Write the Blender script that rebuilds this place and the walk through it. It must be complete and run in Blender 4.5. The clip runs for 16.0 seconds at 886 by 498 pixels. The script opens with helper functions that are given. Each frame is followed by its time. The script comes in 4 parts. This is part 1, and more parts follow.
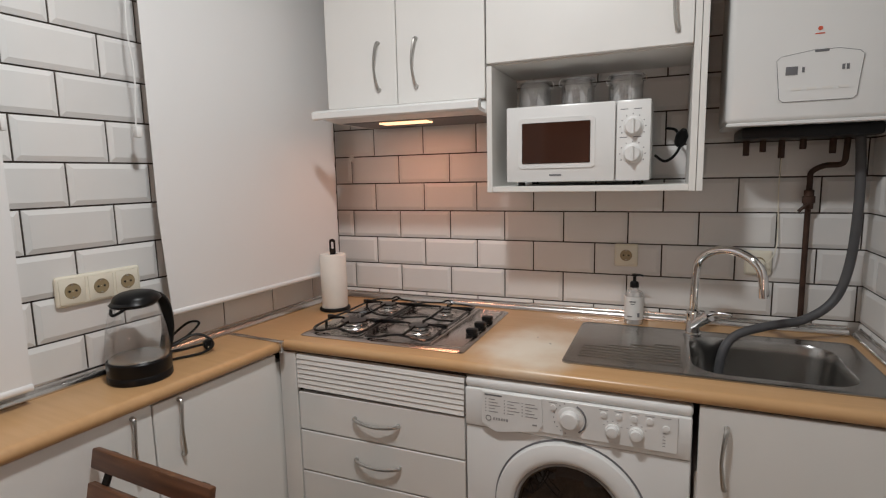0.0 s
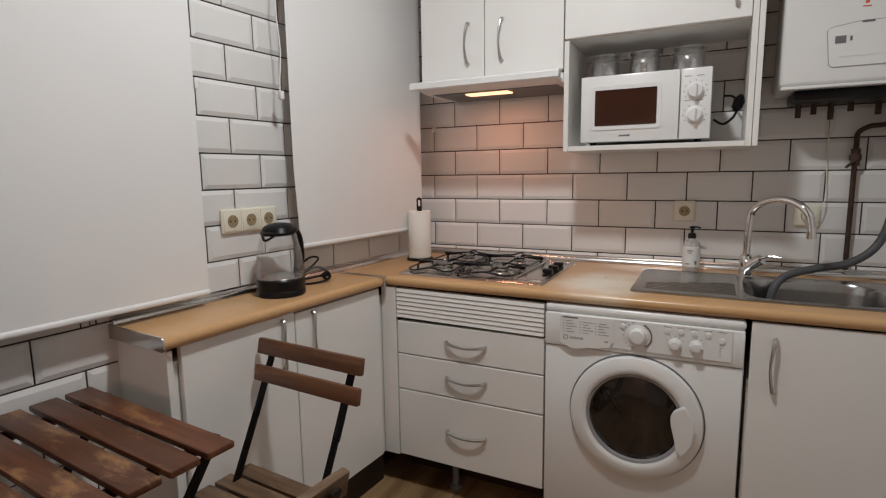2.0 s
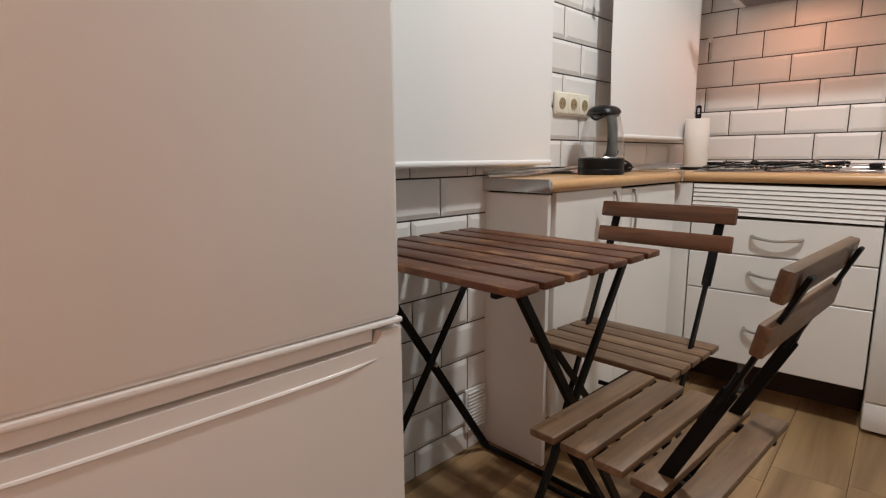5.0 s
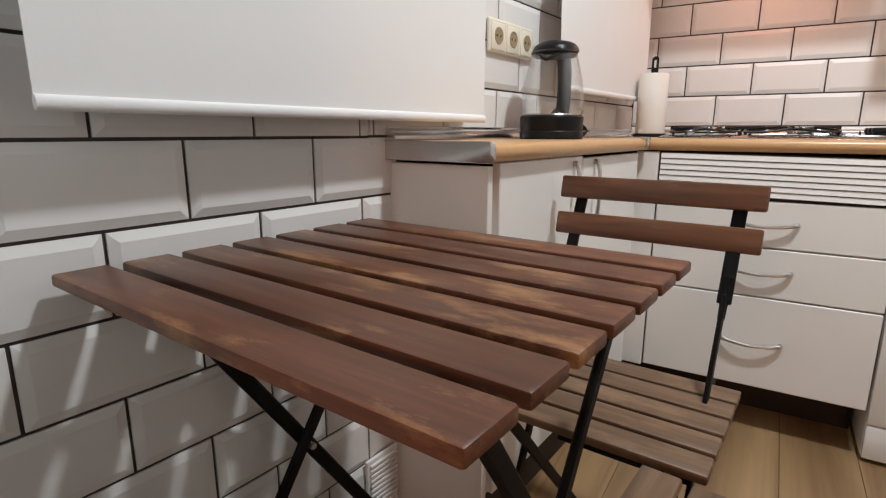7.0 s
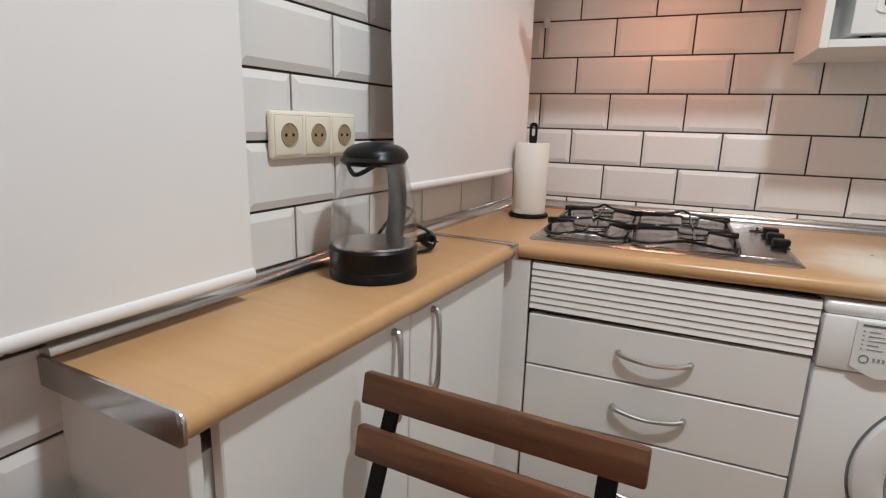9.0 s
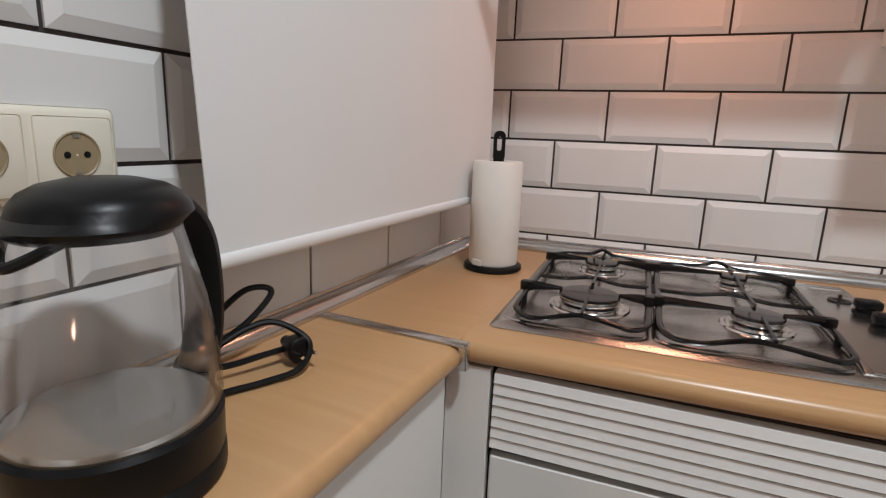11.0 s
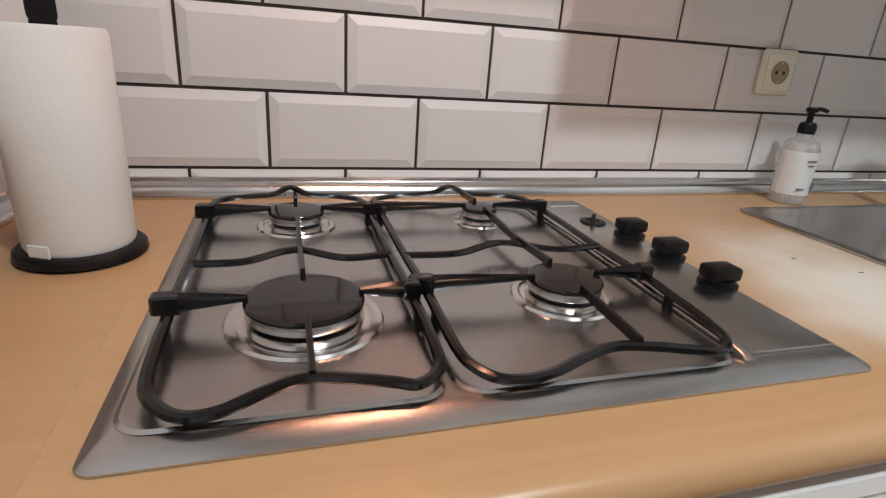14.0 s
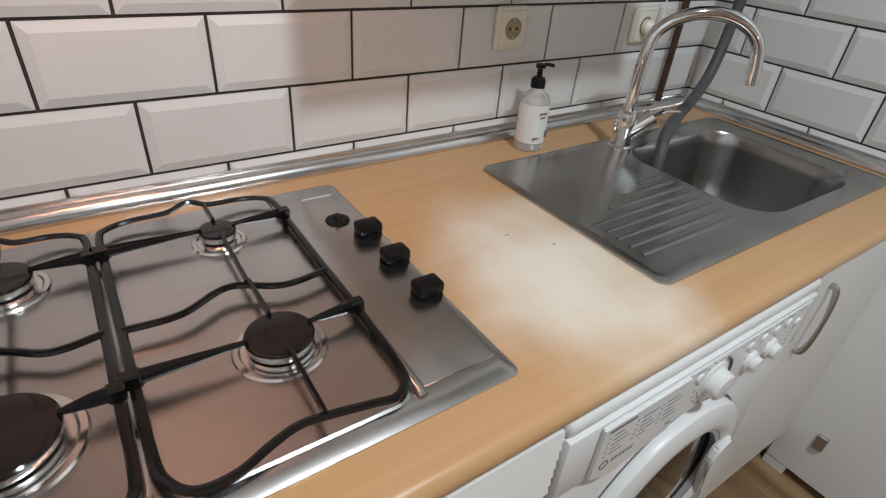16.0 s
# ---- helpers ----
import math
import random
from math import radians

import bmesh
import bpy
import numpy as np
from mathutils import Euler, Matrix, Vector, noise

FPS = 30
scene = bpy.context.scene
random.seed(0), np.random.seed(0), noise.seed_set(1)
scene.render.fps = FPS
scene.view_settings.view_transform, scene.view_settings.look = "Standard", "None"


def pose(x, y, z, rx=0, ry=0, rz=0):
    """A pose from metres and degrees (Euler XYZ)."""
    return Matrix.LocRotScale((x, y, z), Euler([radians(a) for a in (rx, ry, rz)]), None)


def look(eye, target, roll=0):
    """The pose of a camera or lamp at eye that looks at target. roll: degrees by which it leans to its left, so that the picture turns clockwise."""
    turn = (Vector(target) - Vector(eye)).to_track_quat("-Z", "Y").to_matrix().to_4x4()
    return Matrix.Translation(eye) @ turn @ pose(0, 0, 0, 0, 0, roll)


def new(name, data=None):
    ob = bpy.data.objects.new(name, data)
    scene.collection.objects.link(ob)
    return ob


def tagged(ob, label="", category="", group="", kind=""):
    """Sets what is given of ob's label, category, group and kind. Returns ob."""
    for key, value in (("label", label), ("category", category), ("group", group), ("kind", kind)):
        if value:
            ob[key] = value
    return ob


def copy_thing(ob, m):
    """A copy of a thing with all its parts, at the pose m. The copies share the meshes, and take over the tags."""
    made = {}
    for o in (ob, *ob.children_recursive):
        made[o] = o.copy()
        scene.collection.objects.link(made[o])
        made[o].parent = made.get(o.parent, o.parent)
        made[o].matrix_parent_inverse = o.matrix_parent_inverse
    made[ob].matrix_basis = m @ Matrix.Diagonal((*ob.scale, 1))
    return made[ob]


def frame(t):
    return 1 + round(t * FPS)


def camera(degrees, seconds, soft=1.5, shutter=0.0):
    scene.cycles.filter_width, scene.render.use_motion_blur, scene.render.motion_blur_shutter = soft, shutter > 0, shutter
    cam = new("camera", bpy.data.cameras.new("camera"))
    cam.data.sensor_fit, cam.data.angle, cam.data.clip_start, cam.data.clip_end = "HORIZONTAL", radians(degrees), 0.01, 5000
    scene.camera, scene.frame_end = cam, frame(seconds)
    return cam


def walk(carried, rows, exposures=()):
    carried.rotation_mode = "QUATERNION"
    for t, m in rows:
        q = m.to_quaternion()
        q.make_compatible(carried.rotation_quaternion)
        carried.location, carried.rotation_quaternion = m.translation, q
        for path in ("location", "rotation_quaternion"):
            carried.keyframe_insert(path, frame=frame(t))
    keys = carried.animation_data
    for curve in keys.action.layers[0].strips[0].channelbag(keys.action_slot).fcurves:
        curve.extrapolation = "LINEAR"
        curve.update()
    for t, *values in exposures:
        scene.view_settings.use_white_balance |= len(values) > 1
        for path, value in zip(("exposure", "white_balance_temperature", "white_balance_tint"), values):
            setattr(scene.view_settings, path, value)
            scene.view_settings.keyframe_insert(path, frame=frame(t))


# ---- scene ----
cam = camera(79.5, 16.0, soft=1.2)
PATH = [
    (0, (1.408, -2.013, 1.407), (0.641, -0.186, 1.136), -1.2),
    (0.5, (1.4, -2.132, 1.397), (0.568, -0.335, 1.121), -1.1),
    (1, (1.409, -2.245, 1.387), (0.539, -0.467, 1.104), -1.0),
    (1.5, (1.417, -2.308, 1.352), (0.529, -0.537, 1.078), -0.9),
    (2, (1.379, -2.369, 1.273), (0.486, -0.602, 0.994), -0.8),
    (2.5, (1.309, -2.452, 1.21), (0.387, -0.7, 0.928), -0.7),
    (3, (1.25, -2.65, 1.193), (0.148, -1.005, 0.911), -0.8),
    (3.5, (1.19, -2.816, 1.162), (-0.108, -1.32, 0.884), -1.1),
    (4, (1.1, -2.936, 1.119), (-0.245, -1.485, 0.823), -1.1),
    (4.2, (1.066, -2.971, 1.072), (-0.272, -1.515, 0.774), -1.0),
    (6.5, (0.686, -2.462, 0.895), (-0.448, -0.873, 0.46), 0.2),
    (7, (0.605, -2.385, 0.898), (-0.426, -0.727, 0.467), 0.2),
    (7.5, (0.55, -2.303, 0.919), (-0.387, -0.591, 0.48), 0.6),
    (8, (0.517, -2.206, 0.989), (-0.335, -0.451, 0.548), 0.8),
    (8.5, (0.558, -2.049, 1.096), (-0.232, -0.267, 0.648), 1.0),
    (9, (0.586, -1.87, 1.152), (-0.175, -0.077, 0.7), 1.6),
    (11.5, (0.452, -1.203, 1.16), (-0.153, 0.659, 0.751), 2.4),
    (12, (0.457, -1.105, 1.154), (0.054, 0.813, 0.759), 2.8),
    (12.5, (0.424, -1.034, 1.149), (0.314, 0.925, 0.762), 3.3),
    (13, (0.411, -0.975, 1.132), (0.602, 0.983, 0.771), 3.7),
    (13.5, (0.406, -0.917, 1.108), (0.824, 1.006, 0.755), 4.0),
    (14, (0.389, -0.849, 1.109), (0.951, 0.939, 0.412), 4.1),
    (14.5, (0.385, -0.805, 1.187), (1.007, 0.809, 0.182), 4.5),
    (15, (0.431, -0.813, 1.235), (1.139, 0.735, 0.185), 4.3),
    (15.5, (0.481, -0.844, 1.275), (1.338, 0.599, 0.188), 4.7),
    (16, (0.531, -0.867, 1.31), (1.528, 0.483, 0.224), 5.1),
]
EXPOSURES = [(0.0, -0.33, 6650, 10), (1.0, -0.40, 6600, 10), (2.5, -0.27, 6650, 10), (3.0, -0.16, 6700, 10), (4.0, -0.04, 6900, 10), (6.5, 0.42, 6500, 9), (7.5, 0.38, 6450, 9),
             (8.5, 0.28, 6400, 8), (9.0, 0.08, 6350, 8), (11.5, -0.14, 6250, 9), (13.0, -0.17, 6300, 10), (14.0, 0.02, 6150, 7), (14.5, 0.02, 6050, 5), (16.0, 0.03, 6050, 5)]
walk(cam, [(t, look(eye, target, roll)) for t, eye, target, roll in PATH], EXPOSURES)

# ---- light ----
world = bpy.data.worlds.new("world")
scene.world = world
world.use_nodes = True
world.node_tree.nodes["Background"].inputs[0].default_value = (0.9, 0.75, 0.6, 1)
world.node_tree.nodes["Background"].inputs[1].default_value = 0.02


def lamp(name, kind, m, energy, color, size=0.1, size_y=None):
    data = bpy.data.lights.new(name, kind)
    data.energy, data.color = energy, color
    if kind == "AREA":
        data.size = size
        if size_y:
            data.shape, data.size_y = "RECTANGLE", size_y
    else:
        data.shadow_soft_size = size
    ob = new(name, data)
    ob.matrix_world = m
    return ob


CEILING_LAMP = (0.96, -1.42, 2.60)
lamp("ceiling_lamp_light", "AREA", pose(*CEILING_LAMP), 26.3, (0.94, 0.975, 1.0), 0.15).data.shape = "DISK"
lamp("hood_lamp_light", "AREA", pose(0.53, -0.245, 1.594), 0.90, (1.0, 0.42, 0.25), 0.18, 0.05)
lamp("next_room_light", "POINT", pose(1.25, -3.6, 1.15), 14, (1.0, 0.55, 0.38), 0.08)


# ---- materials ----
def material(name, color, rough=0.5, metal=0.0, vary=0.06, scale=8.0, bump=0.0, bump_scale=60.0, coat=0.0, per_object=0.0,
             stretch=(1, 1, 1), spec=0.5):
    m = bpy.data.materials.new(name)
    m.use_nodes = True
    nt = m.node_tree
    bsdf = nt.nodes["Principled BSDF"]
    bsdf.inputs["Roughness"].default_value = rough
    bsdf.inputs["Metallic"].default_value = metal
    bsdf.inputs["Coat Weight"].default_value = coat
    bsdf.inputs["Specular IOR Level"].default_value = spec
    co = nt.nodes.new("ShaderNodeTexCoord")
    mp = nt.nodes.new("ShaderNodeMapping")
    mp.inputs["Scale"].default_value = stretch
    nt.links.new(co.outputs["Object"], mp.inputs[0])
    n1 = nt.nodes.new("ShaderNodeTexNoise")
    n1.inputs["Scale"].default_value, n1.inputs["Detail"].default_value = scale, 6
    nt.links.new(mp.outputs[0], n1.inputs["Vector"])
    ramp = nt.nodes.new("ShaderNodeValToRGB")
    a = [max(0, c * (1 - vary)) for c in color]
    b = [min(1, c * (1 + vary)) for c in color]
    ramp.color_ramp.elements[0].position, ramp.color_ramp.elements[1].position = 0.3, 0.7
    ramp.color_ramp.elements[0].color, ramp.color_ramp.elements[1].color = (*a, 1), (*b, 1)
    nt.links.new(n1.outputs["Fac"], ramp.inputs[0])
    out = ramp.outputs[0]
    if per_object:
        info = nt.nodes.new("ShaderNodeObjectInfo")
        mr = nt.nodes.new("ShaderNodeMapRange")
        mr.inputs["To Min"].default_value, mr.inputs["To Max"].default_value = 1 - per_object, 1 + per_object
        nt.links.new(info.outputs["Random"], mr.inputs["Value"])
        hsv = nt.nodes.new("ShaderNodeHueSaturation")
        nt.links.new(out, hsv.inputs["Color"])
        nt.links.new(mr.outputs[0], hsv.inputs["Value"])
        out = hsv.outputs[0]
    nt.links.new(out, bsdf.inputs["Base Color"])
    n2 = nt.nodes.new("ShaderNodeTexNoise")
    n2.inputs["Scale"].default_value, n2.inputs["Detail"].default_value = bump_scale, 4
    nt.links.new(mp.outputs[0], n2.inputs["Vector"])
    rr = nt.nodes.new("ShaderNodeMapRange")
    rr.inputs["To Min"].default_value, rr.inputs["To Max"].default_value = max(0.02, rough * 0.8), min(1, rough * 1.2)
    nt.links.new(n1.outputs["Fac"], rr.inputs["Value"])
    nt.links.new(rr.outputs[0], bsdf.inputs["Roughness"])
    if bump:
        bp = nt.nodes.new("ShaderNodeBump")
        bp.inputs["Strength"].default_value, bp.inputs["Distance"].default_value = bump, 0.002
        nt.links.new(n2.outputs["Fac"], bp.inputs["Height"])
        nt.links.new(bp.outputs[0], bsdf.inputs["Normal"])
    return m


def wood_material(name, dark, light, rough, along, scale=14.0, per_object=0.12, wear=None, relief=0.25):
    """Grain stretched along one axis, with a broad tone and, where asked, pale worn spots."""
    m = bpy.data.materials.new(name)
    m.use_nodes = True
    nt = m.node_tree
    bsdf = nt.nodes["Principled BSDF"]
    co = nt.nodes.new("ShaderNodeTexCoord")
    mp = nt.nodes.new("ShaderNodeMapping")
    mp.inputs["Scale"].default_value = [0.07 if i == along else 1.0 for i in range(3)]
    info = nt.nodes.new("ShaderNodeObjectInfo")
    add = nt.nodes.new("ShaderNodeVectorMath")
    add.operation = "ADD"
    mul = nt.nodes.new("ShaderNodeMath")
    mul.operation, mul.inputs[1].default_value = "MULTIPLY", 37.0
    nt.links.new(info.outputs["Random"], mul.inputs[0])
    nt.links.new(co.outputs["Object"], add.inputs[0])
    nt.links.new(mul.outputs[0], add.inputs[1])
    nt.links.new(add.outputs[0], mp.inputs[0])
    n1 = nt.nodes.new("ShaderNodeTexNoise")
    n1.inputs["Scale"].default_value, n1.inputs["Detail"].default_value = scale * 5, 8
    n1.inputs["Distortion"].default_value = 0.6
    nt.links.new(mp.outputs[0], n1.inputs["Vector"])
    ramp = nt.nodes.new("ShaderNodeValToRGB")
    ramp.color_ramp.elements[0].position, ramp.color_ramp.elements[1].position = 0.32, 0.7
    ramp.color_ramp.elements[0].color, ramp.color_ramp.elements[1].color = (*dark, 1), (*light, 1)
    nt.links.new(n1.outputs["Fac"], ramp.inputs[0])
    out = ramp.outputs[0]
    mr = nt.nodes.new("ShaderNodeMapRange")
    mr.inputs["To Min"].default_value, mr.inputs["To Max"].default_value = 1 - per_object, 1 + per_object
    nt.links.new(info.outputs["Random"], mr.inputs["Value"])
    hsv = nt.nodes.new("ShaderNodeHueSaturation")
    nt.links.new(out, hsv.inputs["Color"])
    nt.links.new(mr.outputs[0], hsv.inputs["Value"])
    out = hsv.outputs[0]
    if wear:
        n3 = nt.nodes.new("ShaderNodeTexNoise")
        n3.inputs["Scale"].default_value, n3.inputs["Detail"].default_value = 8.0, 9
        n3.inputs["Roughness"].default_value = 0.7
        mw = nt.nodes.new("ShaderNodeMapping")
        mw.inputs["Scale"].default_value = [0.6 if i == along else 1.7 for i in range(3)]
        nt.links.new(add.outputs[0], mw.inputs[0])
        nt.links.new(mw.outputs[0], n3.inputs["Vector"])
        r3 = nt.nodes.new("ShaderNodeMapRange")
        r3.inputs["From Min"].default_value, r3.inputs["From Max"].default_value = 0.535, 0.66
        r3.inputs["To Max"].default_value = 0.75
        nt.links.new(n3.outputs["Fac"], r3.inputs["Value"])
        mix = nt.nodes.new("ShaderNodeMix")
        mix.data_type = "RGBA"
        nt.links.new(r3.outputs[0], mix.inputs[0])
        nt.links.new(out, mix.inputs[6])
        mix.inputs[7].default_value = (*wear, 1)
        out = mix.outputs[2]
    nt.links.new(out, bsdf.inputs["Base Color"])
    bsdf.inputs["Roughness"].default_value = rough
    bp = nt.nodes.new("ShaderNodeBump")
    bp.inputs["Strength"].default_value, bp.inputs["Distance"].default_value = relief, 0.001
    nt.links.new(n1.outputs["Fac"], bp.inputs["Height"])
    nt.links.new(bp.outputs[0], bsdf.inputs["Normal"])
    return m


def worktop_material():
    """Beech laminate with a fine fleck; a bleached, scrubbed patch between hob and sink."""
    m = wood_material("beech_laminate", (0.535, 0.315, 0.148), (0.575, 0.348, 0.170), 0.30, 0, 10.0, 0.0, None, 0.03)
    nt = m.node_tree
    bsdf = nt.nodes["Principled BSDF"]
    src = bsdf.inputs["Base Color"].links[0].from_socket
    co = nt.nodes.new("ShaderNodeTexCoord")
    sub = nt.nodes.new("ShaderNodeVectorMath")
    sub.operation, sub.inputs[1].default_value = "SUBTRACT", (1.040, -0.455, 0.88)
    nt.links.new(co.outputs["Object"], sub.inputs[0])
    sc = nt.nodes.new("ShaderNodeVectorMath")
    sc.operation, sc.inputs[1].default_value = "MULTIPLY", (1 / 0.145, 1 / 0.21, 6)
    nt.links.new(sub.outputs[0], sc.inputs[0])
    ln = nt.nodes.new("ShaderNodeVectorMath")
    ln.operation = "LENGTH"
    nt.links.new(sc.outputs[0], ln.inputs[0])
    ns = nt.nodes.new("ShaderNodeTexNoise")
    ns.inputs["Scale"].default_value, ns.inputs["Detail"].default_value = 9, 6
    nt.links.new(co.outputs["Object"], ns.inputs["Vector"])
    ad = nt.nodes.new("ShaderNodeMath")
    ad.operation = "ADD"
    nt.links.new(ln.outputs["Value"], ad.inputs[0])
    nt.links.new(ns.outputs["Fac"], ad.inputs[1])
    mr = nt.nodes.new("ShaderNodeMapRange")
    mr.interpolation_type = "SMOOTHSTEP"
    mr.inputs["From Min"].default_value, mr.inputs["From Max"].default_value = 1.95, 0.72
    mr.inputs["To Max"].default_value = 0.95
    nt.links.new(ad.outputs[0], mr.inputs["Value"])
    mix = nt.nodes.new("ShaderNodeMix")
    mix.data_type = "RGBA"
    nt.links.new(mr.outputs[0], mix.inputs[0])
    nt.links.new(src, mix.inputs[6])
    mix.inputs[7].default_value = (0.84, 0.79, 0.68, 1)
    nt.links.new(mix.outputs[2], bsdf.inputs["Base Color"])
    return m


def glass_material(name, color=(1, 1, 1), rough=0.02, gloss=0.12, haze=0.07, rim_shine=0.75):
    """Thin clear glass: what lies behind shows through, with a shine that grows at the rim."""
    m = bpy.data.materials.new(name)
    m.use_nodes = True
    nt = m.node_tree
    nt.nodes.remove(nt.nodes["Principled BSDF"])
    clear, shine, dull = nt.nodes.new("ShaderNodeBsdfTransparent"), nt.nodes.new("ShaderNodeBsdfGlossy"), nt.nodes.new("ShaderNodeBsdfDiffuse")
    clear.inputs[0].default_value = (*color, 1)
    shine.inputs["Roughness"].default_value = rough
    dull.inputs[0].default_value = (0.8, 0.8, 0.8, 1)
    rim = nt.nodes.new("ShaderNodeLayerWeight")
    rim.inputs[0].default_value = 0.25
    mr = nt.nodes.new("ShaderNodeMapRange")
    mr.inputs["To Min"].default_value, mr.inputs["To Max"].default_value = gloss * 0.6, rim_shine
    nt.links.new(rim.outputs["Facing"], mr.inputs["Value"])
    m1, m2 = nt.nodes.new("ShaderNodeMixShader"), nt.nodes.new("ShaderNodeMixShader")
    m1.inputs[0].default_value = haze
    nt.links.new(clear.outputs[0], m1.inputs[1])
    nt.links.new(dull.outputs[0], m1.inputs[2])
    nt.links.new(mr.outputs[0], m2.inputs[0])
    nt.links.new(m1.outputs[0], m2.inputs[1])
    nt.links.new(shine.outputs[0], m2.inputs[2])
    nt.links.new(m2.outputs[0], nt.nodes["Material Output"].inputs[0])
    return m


def glow_material(name, color, strength):
    m = bpy.data.materials.new(name)
    m.use_nodes = True
    b = m.node_tree.nodes["Principled BSDF"]
    b.inputs["Base Color"].default_value = (0.8, 0.7, 0.6, 1)
    b.inputs["Emission Color"].default_value = (*color, 1)
    b.inputs["Emission Strength"].default_value = strength
    return m


TILE = material("white_glazed_tile", (0.74, 0.73, 0.715), 0.40, 0, 0.025, 5, 0.06, 14, per_object=0.035, spec=0.4)
GROUT = material("dark_grout", (0.052, 0.040, 0.034), 0.95, 0, 0.3, 30, 0.4, 200)
WORKTOP = worktop_material()
WHITE = material("white_melamine", (0.81, 0.80, 0.775), 0.38, 0, 0.02, 3, 0.03, 120)
CARCASS = material("white_cabinet_board", (0.78, 0.765, 0.735), 0.45, 0, 0.03, 4)
# Dark colour standing in for shade in cabinet gaps; also the floor base.
DARKGAP = material("gap_shade_and_floor_base", (0.035, 0.02, 0.014), 0.8, 0, 0.3, 10)
STEEL = material("brushed_steel", (0.53, 0.515, 0.50), 0.25, 1.0, 0.05, 6, 0.05, 90, stretch=(1, 14, 1))
SINKSTEEL = material("worn_sink_steel", (0.40, 0.395, 0.385), 0.24, 1.0, 0.12, 7, 0.05, 90)
ALU = material("aluminium_trim", (0.66, 0.65, 0.64), 0.24, 1.0, 0.05, 12, 0.03, 60)
CHAIRWOOD_WORN = wood_material("greyed_chair_wood", (0.095, 0.052, 0.027), (0.185, 0.112, 0.062), 0.45, 0, 12, 0.12, (0.24, 0.15, 0.085))
RING = material("satin_burner_ring", (0.72, 0.70, 0.68), 0.20, 1.0, 0.04, 12)
CHROME = material("chrome", (0.80, 0.80, 0.80), 0.07, 1.0, 0.02, 5)
HANDLE = material("satin_nickel", (0.50, 0.49, 0.47), 0.30, 1.0, 0.05, 20)
ENAMEL = material("black_enamel", (0.006, 0.0055, 0.0055), 0.15, 0, 0.3, 25, 0.03, 80, spec=0.5)
CAPMAT = material("burner_cap_enamel", (0.010, 0.0075, 0.007), 0.10, 0, 0.2, 25, 0.02, 60, spec=0.5)
BLACK = material("black_plastic", (0.006, 0.006, 0.0065), 0.36, 0, 0.2, 20, 0.05, 200, spec=0.22)
DARKMETAL = material("dark_painted_steel", (0.005, 0.005, 0.005), 0.45, 0, 0.3, 15, spec=0.15)
APPLIANCE = material("white_appliance_enamel", (0.80, 0.80, 0.79), 0.24, 0, 0.015, 3, 0.02, 90)
PLASTIC = material("white_plastic", (0.78, 0.78, 0.77), 0.35, 0, 0.02, 6)
CREAM = material("cream_plastic", (0.80, 0.76, 0.64), 0.35, 0, 0.03, 12)
# Darker cream: the shade inside the socket wells is put into the colour.
CREAMSHADE = material("socket_well_shade", (0.32, 0.25, 0.145), 0.4, 0, 0.05, 12)
INK = material("grey_print", (0.16, 0.16, 0.17), 0.6, 0, 0.1, 10)
PRINT = material("pale_grey_print", (0.30, 0.30, 0.31), 0.6, 0, 0.1, 10)
REDPRINT = material("red_print", (0.6, 0.10, 0.05), 0.5, 0, 0.1, 10)
BLIND = material("white_blind_fabric", (0.785, 0.782, 0.778), 0.85, 0, 0.014, 2.5, 0.12, 900)
PAPER = material("paper_towel", (0.82, 0.80, 0.75), 0.95, 0, 0.02, 20, 0.2, 160)
TABLEWOOD = wood_material("brown_stained_wood", (0.064, 0.0225, 0.0105), (0.135, 0.048, 0.021), 0.38, 0, 12, 0.18, (0.36, 0.185, 0.080))
TABLEWOOD.node_tree.nodes["Principled BSDF"].inputs["Specular IOR Level"].default_value = 0.35
CHAIRWOOD = wood_material("brown_stained_chair_wood", (0.086, 0.033, 0.0145), (0.168, 0.068, 0.029), 0.40, 0, 12, 0.12, (0.26, 0.13, 0.06))
FLOORWOOD = wood_material("oak_laminate_floor", (0.15, 0.082, 0.036), (0.44, 0.285, 0.145), 0.36, 0, 2.2, 0.12, None, 0.1)
DOORWOOD = wood_material("brown_door_wood", (0.16, 0.06, 0.025), (0.26, 0.11, 0.05), 0.4, 2, 8, 0.05)
PAINT = material("white_wall_paint", (0.56, 0.51, 0.46), 0.9, 0, 0.03, 3, 0.15, 150)
COPPER = material("tarnished_copper_pipe", (0.062, 0.032, 0.022), 0.6, 0.3, 0.35, 30, 0.2, 120)
HOSE = material("grey_rubber_hose", (0.085, 0.085, 0.09), 0.5, 0, 0.12, 20)
GLASS = glass_material("clear_glass", gloss=0.03, haze=0.002, rim_shine=0.45)
JARGLASS = glass_material("jar_glass", gloss=0.30, haze=0.10, rim_shine=0.95)
# Opaque glass; the shade of the drum inside is put into its colour.
DRUMSHADE = material("door_glass_drum_shade", (0.018, 0.014, 0.012), 0.05, 0, 0.3, 8, coat=0.5)
MWGLASS = material("microwave_window", (0.045, 0.017, 0.011), 0.06, 0, 0.1, 6, coat=0.6)
SOAPMAT = glass_material("clear_soap_plastic", (0.95, 0.95, 0.93), 0.12, 0.12, 0.35)
LABEL = material("white_label", (0.75, 0.75, 0.73), 0.6, 0, 0.02, 10)
HOODGLOW = glow_material("hood_lamp_cover", (1.0, 0.56, 0.30), 2.4)


